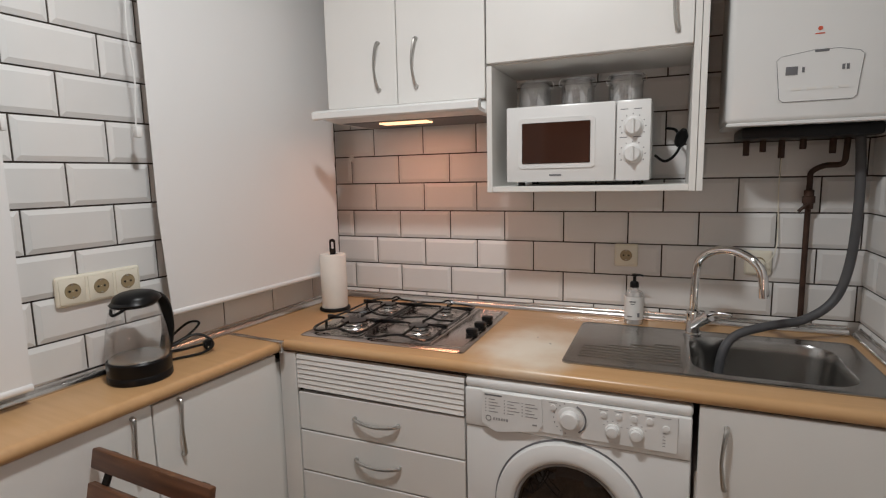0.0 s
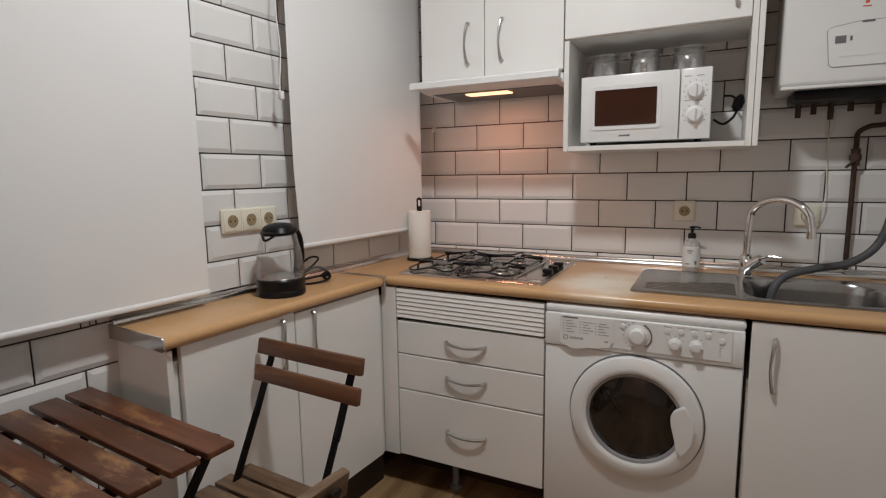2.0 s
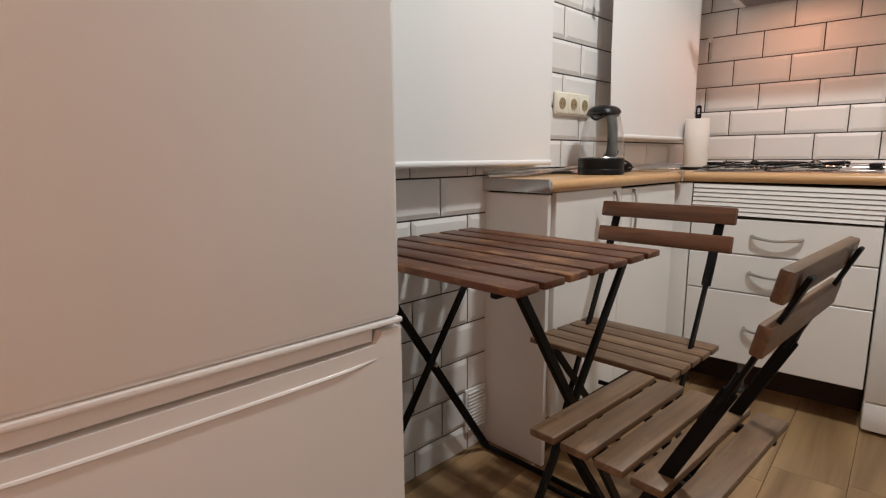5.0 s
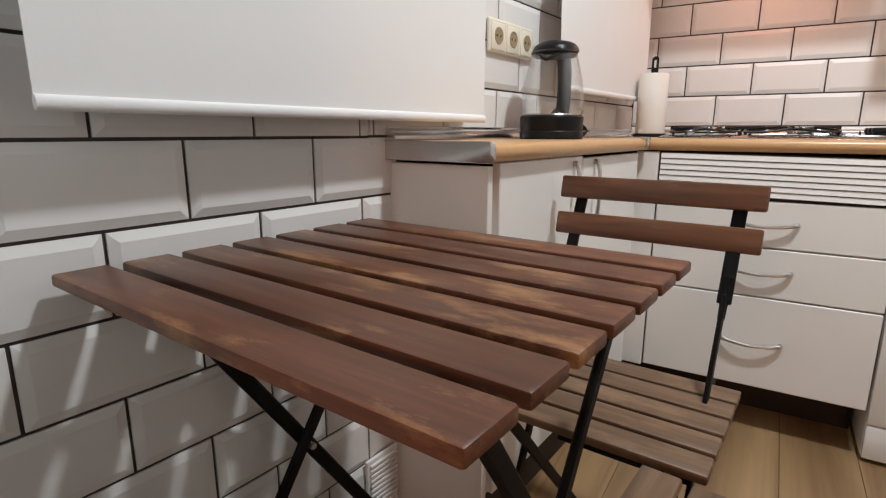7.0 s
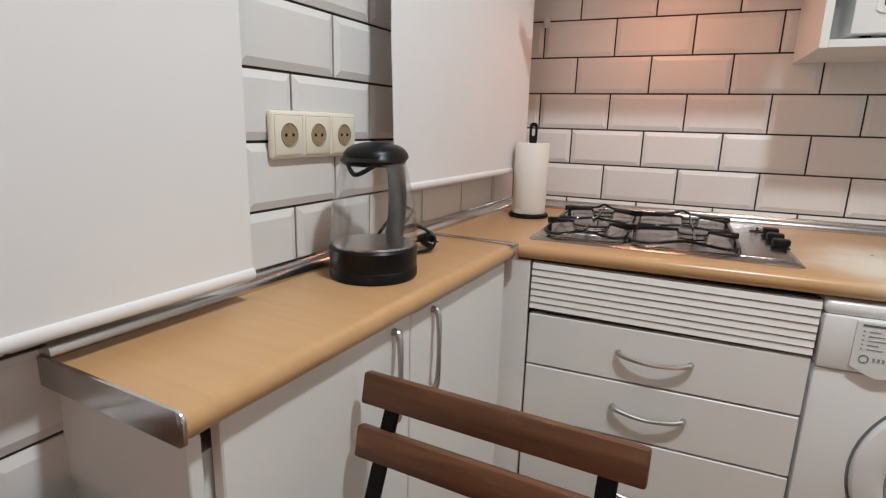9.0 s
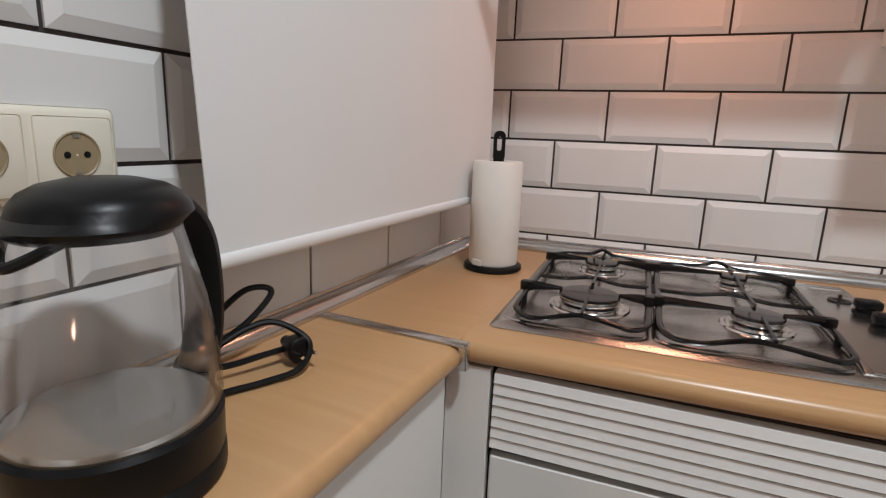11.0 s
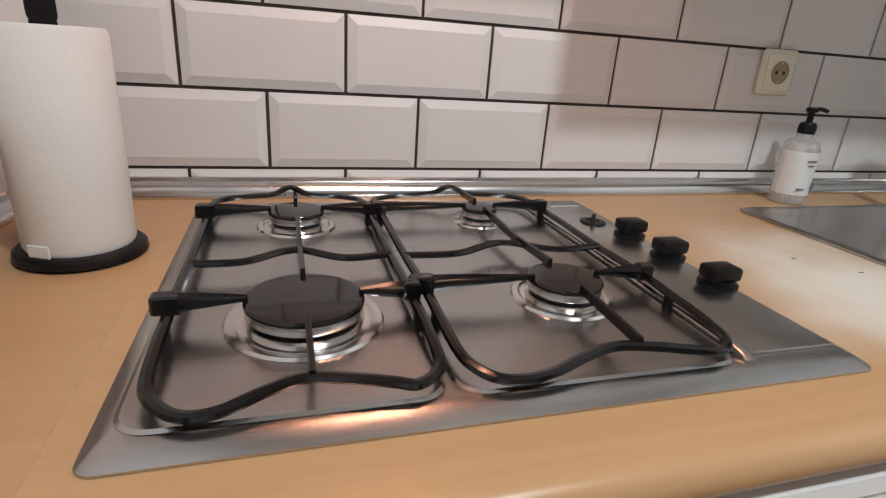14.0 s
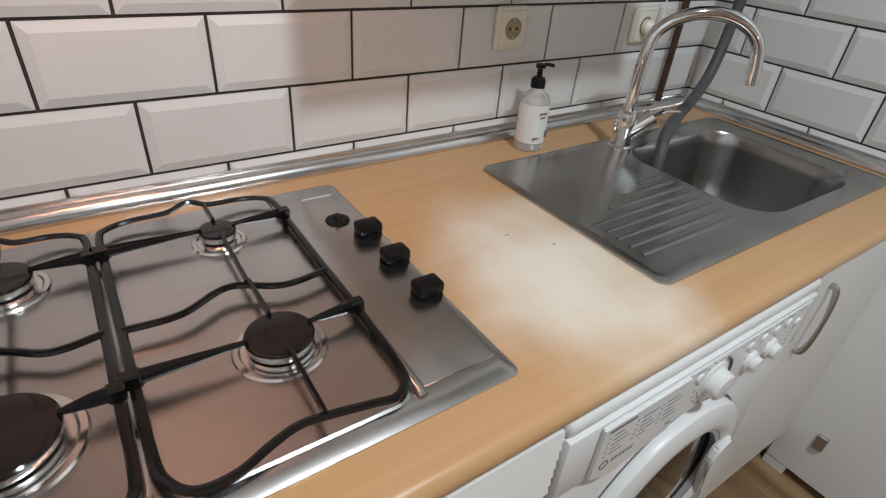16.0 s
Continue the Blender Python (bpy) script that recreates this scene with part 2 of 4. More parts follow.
# ---- mesh helpers ----
def box(bm, x0, x1, y0, y1, z0, z1, bevel=0.0, seg=2):
    vs = bmesh.ops.create_cube(bm, size=1.0)["verts"]
    for v in vs:
        v.co = Vector(((x0 + x1) / 2 + v.co.x * (x1 - x0), (y0 + y1) / 2 + v.co.y * (y1 - y0), (z0 + z1) / 2 + v.co.z * (z1 - z0)))
    if bevel:
        es = list({e for v in vs for e in v.link_edges})
        bmesh.ops.bevel(bm, geom=es, offset=bevel, segments=seg, profile=0.5, affect="EDGES")
    return bm


def lathe(bm, profile, seg=32, m=None, cap=True):
    """Turn a profile of (radius, height) round z."""
    m = m or Matrix()
    rings = []
    for r, z in profile:
        rings.append([bm.verts.new(m @ Vector((r * math.cos(2 * math.pi * i / seg), r * math.sin(2 * math.pi * i / seg), z))) for i in range(seg)])
    for a, b in zip(rings, rings[1:]):
        for i in range(seg):
            bm.faces.new((a[i], a[(i + 1) % seg], b[(i + 1) % seg], b[i]))
    if cap:
        bm.faces.new(rings[0][::-1])
        bm.faces.new(rings[-1])
    return bm


def smooth_path(pts, n=8, closed=False):
    """Catmull-Rom through the points."""
    ps = [Vector(p) for p in pts]
    k = len(ps)
    out = []
    for i in range(k if closed else k - 1):
        p0 = ps[(i - 1) % k] if closed or i > 0 else ps[0]
        p1, p2 = ps[i], ps[(i + 1) % k]
        p3 = ps[(i + 2) % k] if closed or i + 2 < k else ps[-1]
        for j in range(n):
            t = j / n
            out.append(0.5 * (2 * p1 + (p2 - p0) * t + (2 * p0 - 5 * p1 + 4 * p2 - p3) * t * t + (3 * p1 - p0 - 3 * p2 + p3) * t ** 3))
    if not closed:
        out.append(ps[-1])
    return out


def tube(bm, pts, r, seg=10, closed=False, flat=1.0):
    """A round rod along the points; r may be a list; flat squashes it upright."""
    pts = [Vector(p) for p in pts]
    n = len(pts)
    rs = r if isinstance(r, (list, tuple)) else [r] * n
    rings, up = [], None
    for i, p in enumerate(pts):
        a = pts[(i - 1) % n] if closed or i else pts[0]
        b = pts[(i + 1) % n] if closed or i < n - 1 else pts[-1]
        d = (b - a).normalized()
        if up is None:
            up = Vector((0, 0, 1)) if abs(d.z) < 0.9 else Vector((1, 0, 0))
        s = d.cross(up).normalized()
        up = s.cross(d).normalized()
        rings.append([bm.verts.new(p + s * math.cos(2 * math.pi * j / seg) * rs[i] + up * math.sin(2 * math.pi * j / seg) * rs[i] * flat) for j in range(seg)])
    for i in range(n if closed else n - 1):
        a, b = rings[i], rings[(i + 1) % n]
        for j in range(seg):
            bm.faces.new((a[j], a[(j + 1) % seg], b[(j + 1) % seg], b[j]))
    if not closed:
        bm.faces.new(rings[0][::-1])
        bm.faces.new(rings[-1])
    return bm


def extrude(bm, poly, axis, a, b):
    """A prism: the outline poly in the plane across axis (0: y,z; 1: x,z; 2: x,y), from a to b."""
    def put(p, h):
        return Vector((h, p[0], p[1])) if axis == 0 else Vector((p[0], h, p[1])) if axis == 1 else Vector((p[0], p[1], h))
    lo = [bm.verts.new(put(p, a)) for p in poly]
    hi = [bm.verts.new(put(p, b)) for p in poly]
    n = len(poly)
    bm.faces.new(lo)
    bm.faces.new(hi[::-1])
    for i in range(n):
        bm.faces.new((lo[i], hi[i], hi[(i + 1) % n], lo[(i + 1) % n]))
    return bm


def beam(bm, p0, p1, w, h, bevel=0.0):
    """A flat bar from p0 to p1."""
    p0, p1 = Vector(p0), Vector(p1)
    d = (p1 - p0)
    sub = bmesh.new()
    box(sub, -w / 2, w / 2, -h / 2, h / 2, 0, d.length, bevel, 1)
    m = Matrix.Translation(p0) @ d.to_track_quat("Z", "Y").to_matrix().to_4x4()
    tmp = bpy.data.meshes.new("tmp")
    sub.transform(m)
    sub.to_mesh(tmp)
    bm.from_mesh(tmp)
    bpy.data.meshes.remove(tmp)
    sub.free()
    return bm


def mesh_of(name, bm, mat, smooth=True):
    bmesh.ops.recalc_face_normals(bm, faces=bm.faces)
    me = bpy.data.meshes.new(name)
    bm.to_mesh(me)
    bm.free()
    me.materials.append(mat)
    if smooth:
        me.polygons.foreach_set("use_smooth", [True] * len(me.polygons))
        me.set_sharp_from_angle(angle=radians(35))
    return me


def part(name, bm, mat, parent, label="", m=None):
    ob = new(name, mesh_of(name, bm, mat))
    ob.parent = parent
    if m is not None:
        ob.matrix_basis = m
    return tagged(ob, label)


def thing(name, m, label, category, group=""):
    ob = new(name)
    ob.empty_display_size = 0.05
    ob.matrix_world = m
    return tagged(ob, label, category, group)


def solid(name, bm, mat, m=None, label="", category="", group="", kind=""):
    ob = new(name, mesh_of(name, bm, mat))
    if m is not None:
        ob.matrix_world = m
    return tagged(ob, label, category, group, kind)


B = bmesh.new
LEFT = pose(0.055, 0, 0, 0, 0, -4.6)   # the window wall stands a little askew: x away from it, y along it
XR, CEIL, YB = 1.985, 2.72, -4.1
TOP = 0.88

# ---- the room ----
solid("floor", box(B(), -0.9, 2.2, YB - 0.1, 0.1, -0.12, -0.004), DARKGAP, label="dark floor base under oak laminate boards", category="floor", kind="structure")
floor = bpy.data.objects["floor"]
solid("ceiling", box(B(), -0.9, 2.2, YB - 0.1, 0.1, CEIL, CEIL + 0.1), PAINT, label="plain white painted ceiling", category="ceiling", kind="structure")
wall_north = solid("wall_north", box(B(), -0.9, 2.2, 0.003, 0.12, 0, CEIL), GROUT, label="wall of white bevelled metro tiles with dark grout", category="wall", kind="structure")
wall_west = solid("wall_west", box(B(), -0.15, -0.003, -4.3, 0.1, 0, CEIL), GROUT, LEFT, "window wall of white bevelled metro tiles with dark grout", "wall", kind="structure")
wall_east = solid("wall_east", box(B(), XR + 0.003, XR + 0.15, YB, 0.1, 0, CEIL), GROUT, label="side wall of white bevelled metro tiles with dark grout", category="wall", kind="structure")
solid("wall_south", box(B(), -0.9, 2.2, YB - 0.12, YB, 0, CEIL), PAINT, label="plain white painted wall at the back of the room", category="wall", kind="structure")


# unseen partition with a doorway, added to keep next-room light off the sink
bm = box(B(), -0.9, 0.42, -3.30, -3.20, 0, CEIL)
box(bm, 1.29, XR + 0.003, -3.30, -3.20, 0, CEIL)
box(bm, 0.42, 1.29, -3.30, -3.20, 2.08, CEIL)
solid("light_blocking_partition", bm, PAINT, None, "unseen added partition with a doorway, blocking part of the next-room light", "wall", kind="structure")


# ---- handles ----
def bow_handle(parent, m, length=0.155):
    """A bowed bar handle, ends against the door; local x along it, y out of the door."""
    h = length / 2
    pts = smooth_path([(-h, 0.002, 0.006), (-h * 0.96, -0.010, 0.005), (-h * 0.6, -0.017, 0.0), (0, -0.020, -0.004), (h * 0.6, -0.017, 0.0), (h * 0.96, -0.010, 0.005), (h, 0.002, 0.006)], 5)
    n = len(pts)
    rs = [0.0042 + 0.0028 * abs(2 * i / (n - 1) - 1) for i in range(n)]
    return part("handle", tube(B(), pts, rs, 8), HANDLE, parent, "satin nickel bow handle", m)


# ---- worktop ----
# long worktop: its mesh keeps room coordinates
def long_worktop():
    t, r, d = 0.036, 0.018, 0.650
    prof = [(-0.002, TOP), (-0.002, TOP - t), (-d + r, TOP - t)]
    prof += [(-d + r - r * math.sin(a), TOP - t / 2 - t / 2 * math.cos(a)) for a in [math.pi * k / 10 for k in range(1, 10)]]
    prof += [(-d + r, TOP)]
    bm = extrude(B(), prof, 0, 0.25, XR - 0.002)
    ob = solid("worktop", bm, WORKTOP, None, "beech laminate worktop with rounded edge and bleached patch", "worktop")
    cut = B()
    for x0, x1, y0, y1 in ((0.30, 0.85, -0.555, -0.085), (1.47, 1.885, -0.530, -0.165)):
        box(cut, x0, x1, y0, y1, 0.8, 0.95)
    cutter = bpy.data.meshes.new("cut")
    cut.to_mesh(cutter)
    tmp = bpy.data.objects.new("cut", cutter)
    scene.collection.objects.link(tmp)
    md = ob.modifiers.new("cut", "BOOLEAN")
    md.object, md.operation, md.solver = tmp, "DIFFERENCE", "EXACT"
    bpy.context.view_layer.update()
    me = bpy.data.meshes.new_from_object(ob.evaluated_get(bpy.context.evaluated_depsgraph_get()))
    ob.modifiers.clear()
    ob.data = me
    bpy.data.objects.remove(tmp)
    return ob


long_worktop()


for mx, my in ((1.035, -0.345), (1.085, -0.40)):
    solid("scratch_mark", beam(B(), (mx, my, TOP + 0.0006), (mx + 0.006, my - 0.001, TOP + 0.0006), 0.0012, 0.0008), INK, None, "tiny dark scratch in the bleached worktop", "scratch", "scratches in the worktop")


def side_worktop():
    t, r, d = 0.036, 0.018, 0.258
    prof = [(0.0, TOP), (0.0, TOP - t), (d - r, TOP - t)]
    prof += [(d - r + r * math.sin(a), TOP - t / 2 - t / 2 * math.cos(a)) for a in [math.pi * k / 10 for k in range(1, 10)]]
    prof += [(d - r, TOP)]
    bm = extrude(B(), prof, 1, -1.53, -0.649)
    return solid("side_worktop", bm, WORKTOP, LEFT, "narrow beech laminate worktop with rounded edge under the window", "worktop")


side_worktop()
# corner piece of the long worktop beyond the metal joint
bm = extrude(B(), [(0.056, -0.003), (0.0035, -0.6455), (0.2499, -0.6655), (0.2499, -0.003)], 2, TOP - 0.036, TOP)
solid("corner_worktop", bm, WORKTOP, None, "corner of the beech laminate worktop beside the hob", "worktop")
bm = box(B(), 0.028, 0.266, -0.660, -0.640, TOP + 0.0005, TOP + 0.004, 0.0015, 2)
box(bm, 0.256, 0.268, -0.657, -0.643, TOP - 0.034, TOP + 0.003, 0.002, 2)
solid("joint_strip", bm, ALU, LEFT, "aluminium strip covering the worktop corner joint", "trim strip")
bm = B()
prof = [(0.002, TOP + 0.0015)]
for k in range(7):
    a = radians(90 - 15 * k)
    prof.append((0.248 + 0.010 * math.cos(a), TOP - 0.0085 + 0.010 * math.sin(a)))
for k in range(7):
    a = radians(-15 * k)
    prof.append((0.250 + 0.008 * math.cos(a), TOP - 0.029 + 0.008 * math.sin(a)))
prof.append((0.002, TOP - 0.037))
extrude(bm, prof, 1, -1.5345, -1.5303)
bmesh.ops.bevel(bm, geom=[e for e in bm.edges if abs(e.verts[0].co.y - e.verts[1].co.y) < 1e-5 and e.verts[0].co.y < -1.533], offset=0.0016, segments=2, profile=0.5, affect="EDGES")
solid("worktop_end_cap", bm, ALU, LEFT, "aluminium end cap on the narrow worktop", "trim strip")


def wall_strip(name, x0, x1, m, label):
    """A rounded aluminium upstand along a wall; local y 0 at the wall, out to -y."""
    prof = [(-0.001, TOP), (-0.026, TOP), (-0.0268, TOP + 0.0015)]
    for k in range(9):
        a = radians(5 + 10 * k)
        prof.append((-0.007 - 0.0198 * math.cos(a), TOP + 0.002 + 0.0215 * math.sin(a)))
    prof += [(-0.0068, TOP + 0.0225), (-0.0062, TOP + 0.028), (-0.004, TOP + 0.0295), (-0.001, TOP + 0.0295)]
    return solid(name, extrude(B(), prof, 0, x0, x1), ALU, m, label, "trim strip", kind="structure")


wall_strip("trim_north", 0.085, XR - 0.03, None, "aluminium sealing strip where worktop meets the tiles")
wall_strip("trim_west", 0.03, 1.53, LEFT @ pose(0, 0, 0, 0, 0, -90) @ Matrix.Scale(1, 4), "aluminium sealing strip under the window blinds")
wall_strip("trim_east", 0.03, 0.66, pose(XR, 0, 0, 0, 0, -90) @ Matrix.Scale(-1, 4, (0, 1, 0)), "aluminium sealing strip beside the sink")
bpy.data.objects["trim_west"].matrix_world = LEFT @ Matrix(((0, -1, 0, 0), (-1, 0, 0, 0), (0, 0, 1, 0), (0, 0, 0, 1)))
bpy.data.objects["trim_east"].matrix_world = Matrix(((0, 1, 0, XR), (-1, 0, 0, 0), (0, 0, 1, 0), (0, 0, 0, 1)))


# ---- lower cabinets ----
def side_cabinet():
    c = thing("side_cabinet", LEFT, "narrow white base cabinet with two doors under the window", "cabinet")
    bm = box(B(), 0.003, 0.218, -1.499, -0.60, 0.14, 0.800)
    part("body", bm, CARCASS, c)
    part("side_panel", box(B(), 0.0, 0.236, -1.517, -1.500, 0.0, TOP - 0.043, 0.0015, 1), CARCASS, c)
    # Dark board in the toe recess; the shade there is its colour.
    part("plinth_shade", box(B(), 0.003, 0.19, -1.49, -0.60, 0.0, 0.138), DARKGAP, c)
    for y0, y1, hy, zh in ((-1.478, -1.090, -1.148, 0.842), (-1.086, -0.655, -1.018, 0.836)):
        d = part("door", box(B(), 0.220, 0.238, y0, y1, 0.15, zh, 0.002, 1), WHITE, c)
        bow_handle(d, pose(0.239, hy, 0.748, 0, 90, 90))
    return c


side_cabinet()
FY = -0.64


def drawer_unit():
    c = thing("drawer_unit", pose(0.3, 0, 0), "white drawer unit with louvred panel below the hob", "cabinet")
    part("body", box(B(), -0.005, 0.585, FY + 0.02, -0.03, 0.145, 0.70), CARCASS, c)
    part("filler_panel", box(B(), -0.072, -0.006, FY, FY + 0.018, 0.145, TOP - 0.04, 0.0015, 1), WHITE, c)
    # No plinth panel: a dark board stands in for the shaded cavity.
    part("plinth_shade", box(B(), -0.06, 0.585, -0.45, -0.435, 0.0, 0.143), DARKGAP, c)
    for x in (0.20,):
        part("cabinet_foot", lathe(B(), [(0.026, 0), (0.026, 0.012), (0.014, 0.018), (0.014, 0.11), (0.03, 0.125), (0.03, 0.1445)], 18, pose(x, -0.54, 0)), INK, c, "grey plastic adjustable foot")
    for z0, z1, hz in ((0.578, 0.708, 0.642), (0.432, 0.573, 0.504), (0.152, 0.427, 0.288)):
        d = part("drawer", box(B(), 0.0, 0.588, FY, FY + 0.018, z0, z1, 0.002, 1), WHITE, c)
        bow_handle(d, pose(0.293, FY - 0.001, hz))
    # Dark board behind the slats stands in for the shade between them.
    g = part("louvre_frame", box(B(), 0.0, 0.588, FY + 0.016, FY + 0.02, 0.712, 0.842), DARKGAP, c)
    g.matrix_basis = pose(-0.0094, 0, 0, 0, 0.7, 0)
    for i in range(7):
        z = 0.7235 + i * 0.0166
        bm = extrude(B(), [(FY + 0.015, z), (FY - 0.004, z), (FY - 0.003, z + 0.004), (FY - 0.001, z + 0.0135), (FY + 0.015, z + 0.0150)], 0, 0.0, 0.588)
        part("louvre_slat", bm, WHITE, g)
    return c


drawer_unit()


def sink_cabinet():
    c = thing("sink_cabinet", pose(1.497, 0, 0), "white base cabinet with one door under the sink", "cabinet")
    part("body", box(B(), 0.0, 0.46, FY + 0.02, -0.03, 0.145, 0.66), CARCASS, c)
    # Dark board in place of the shade below the sink cabinet.
    part("plinth_shade", box(B(), 0.0, 0.46, -0.565, -0.55, 0.0, 0.143), DARKGAP, c)
    d = part("door", box(B(), 0.004, 0.455, FY, FY + 0.018, 0.15, TOP - 0.042, 0.002, 1), WHITE, c)
    bow_handle(d, pose(0.058, FY - 0.001, 0.715, 0, 90, 0))
    return c


sink_cabinet()


# ---- washing machine ----
def washing_machine():
    x0, x1, y1, zt = 0.0, 0.596, -0.06, 0.838
    w = thing("washing_machine", pose(0.892, -0.006, 0), "white front-loading washing machine with dark glass porthole", "washing machine")
    bm = box(B(), x0, x1, FY + 0.012, y1, 0.012, 0.70, 0.008)
    part("body", bm, APPLIANCE, w)
    part("front_panel", box(B(), x0 + 0.002, x1 - 0.002, FY + 0.002, FY + 0.03, 0.115, 0.695, 0.006), APPLIANCE, w)
    part("kick_panel", box(B(), x0 + 0.003, x1 - 0.003, FY + 0.004, FY + 0.03, 0.012, 0.112, 0.005), APPLIANCE, w)
    part("lid", box(B(), x0, x1, FY + 0.0, y1, 0.808, zt, 0.012, 3), APPLIANCE, w)
    part("control_panel", box(B(), x0 + 0.002, x1 - 0.002, FY - 0.004, y1, 0.697, 0.809, 0.006), APPLIANCE, w)
    f = part("fascia", box(B(), 0.055, 0.562, FY - 0.0075, FY - 0.0045, 0.712, 0.808, 0.001, 1), PLASTIC, w)
    bm = extrude(B(), [(0.055, 0.714), (0.055, 0.806), (0.225, 0.806), (0.228, 0.735), (0.215, 0.712), (0.14, 0.700), (0.10, 0.693), (0.08, 0.700)], 1, FY - 0.011, FY - 0.0075)
    dr = part("detergent_drawer", bm, PLASTIC, w, "white plastic detergent drawer front")
    y = FY - 0.0114

    def bar(xa, za, wd, hg, yy=y, mat=PRINT):
        part("print", box(B(), xa, xa + wd, yy - 0.0003, yy, za, za + hg), mat, dr)
    bar(0.064, 0.797, 0.05, 0.0045, y, INK)
    for cx in (0.064, 0.118, 0.168):
        for k in range(5):
            bar(cx + 0.012, 0.786 - 0.009 * k, 0.018 + 0.008 * ((k * 7 + int(cx * 100)) % 3), 0.0022)
            bar(cx + 0.002, 0.786 - 0.009 * k, 0.003, 0.003)
    # maker's mark as a plain ring and bars
    ring = lathe(B(), [(0.0065, 0), (0.0065, 0.0006), (0.0083, 0.0006), (0.0083, 0)], 20, pose(0.075, y, 0.731, 90), False)
    part("print", ring, INK, dr)
    for k in range(6):
        bar(0.089 + k * 0.0075, 0.7275, 0.0045, 0.0075)
    bar(0.2, 0.728, 0.012, 0.004)
    k = lathe(B(), [(0.033, 0), (0.033, 0.002), (0.025, 0.004), (0.023, 0.018), (0.020, 0.021), (0.007, 0.022)], 36, pose(0.300, FY - 0.0075, 0.762, 90))
    k = part("programme_dial", k, PLASTIC, w)
    arc = [(0.300 + 0.041 * math.cos(a), FY - 0.009, 0.762 + 0.041 * math.sin(a)) for a in [radians(-55 + 12 * i) for i in range(11)]]
    part("dial_arc", tube(B(), arc, 0.0022, 6), INK, w)
    for i in range(9):
        a = radians(110 + 18 * i)
        part("print", box(B(), 0.300 + 0.043 * math.cos(a) - 0.0016, 0.300 + 0.043 * math.cos(a) + 0.0016, FY - 0.0082, FY - 0.0075, 0.762 + 0.043 * math.sin(a) - 0.0016, 0.762 + 0.043 * math.sin(a) + 0.0016), PRINT, f)
    for x in (0.408, 0.466):
        kn = lathe(B(), [(0.0185, 0), (0.0175, 0.006), (0.014, 0.007), (0.013, 0.016), (0.006, 0.017)], 28, pose(x, FY - 0.0075, 0.748, 90))
        part("knob", kn, PLASTIC, w)
        for i in range(5):
            a = radians(30 + 30 * i)
            part("print", box(B(), x + 0.025 * math.cos(a) - 0.002, x + 0.025 * math.cos(a) + 0.002, FY - 0.0082, FY - 0.0075, 0.748 + 0.025 * math.sin(a), 0.748 + 0.025 * math.sin(a) + 0.0015), PRINT, f)
    for i, x in enumerate((0.255, 0.385, 0.423, 0.460, 0.497, 0.535)):
        b = lathe(B(), [(0.0085, 0), (0.008, 0.003), (0.004, 0.0035)], 16, pose(x, FY - 0.0075, 0.788 - (0.014 if i == 5 else 0), 90))
        part("button", b, PLASTIC, w)
        part("print", box(B(), x - 0.011, x + 0.011, FY - 0.0081, FY - 0.0075, 0.8, 0.8016), PRINT, f)
    for i in range(5):
        part("print", box(B(), 0.528, 0.534, FY - 0.0081, FY - 0.0075, 0.727 + i * 0.0085, 0.7285 + i * 0.0085), PRINT, f)
    # porthole
    c = (0.297, 0.489)
    m = pose(c[0], FY + 0.002, c[1], 90)
    ring = [(0.202, -0.002), (0.202, 0.013), (0.199, 0.018), (0.190, 0.022), (0.166, 0.027), (0.155, 0.026), (0.149, 0.021), (0.146, 0.008), (0.146, 0.002)]
    door = part("door", lathe(B(), ring, 64, m, False), PLASTIC, w, "white porthole door ring")
    # Thin dark ring: the shade in the gap round the door, as colour.
    part("door_gap_shade", lathe(B(), [(0.2025, -0.001), (0.2025, 0.0015), (0.2075, 0.0015), (0.2075, -0.001)], 64, m, False), INK, w)
    trim = [(0.148, 0.006), (0.1475, 0.020), (0.140, 0.018), (0.137, 0.004)]
    part("door_trim", lathe(B(), trim, 64, m, False), material("grey_door_trim", (0.30, 0.30, 0.31), 0.3), door)
    # No drum behind: the dome carries the dark interior as colour.
    bowl = [(0.139, 0.010), (0.132, 0.006), (0.11, 0.011), (0.08, 0.016), (0.04, 0.019), (0.001, 0.020)]
    part("glass_bowl", lathe(B(), bowl, 48, m, False), DRUMSHADE, door, "opaque domed porthole glass with the dark drum interior in its colour")
    hb = extrude(B(), [(0.415, 0.545), (0.445, 0.563), (0.47, 0.52), (0.476, 0.487), (0.47, 0.44), (0.438, 0.395), (0.425, 0.42), (0.418, 0.46), (0.412, 0.50), (0.405, 0.52)], 1, FY - 0.034, FY - 0.018)
    bmesh.ops.bevel(hb, geom=list(hb.edges), offset=0.004, segments=2, affect="EDGES")
    part("door_handle", hb, PLASTIC, door)
    for x in (0.05, 0.546):
        for yy in (-0.58, -0.12):
            part("foot", lathe(B(), [(0.02, 0), (0.02, 0.006), (0.012, 0.008), (0.012, 0.014)], 16, pose(x, yy, 0)), BLACK, w)
    return w


washing_machine()


# ---- upper cabinets, hood ----
UY = -0.33


def upper_cabinet():
    c = thing("wall_cabinet", pose(0.260, 0, 1.652), "white wall cabinet with two doors above the hood", "cabinet")
    part("body", box(B(), 0.0, 0.599, UY + 0.02, -0.004, 0.0, 0.70), CARCASS, c)
    for x0, x1, hx in ((0.0, 0.282, 0.209), (0.286, 0.599, 0.353)):
        d = part("door", box(B(), x0, x1, UY, UY + 0.018, 0.002, 0.70, 0.002, 1), WHITE, c)
        bow_handle(d, pose(hx, UY - 0.001, 0.135, 0, 90, 0))
    return c


upper_cabinet()


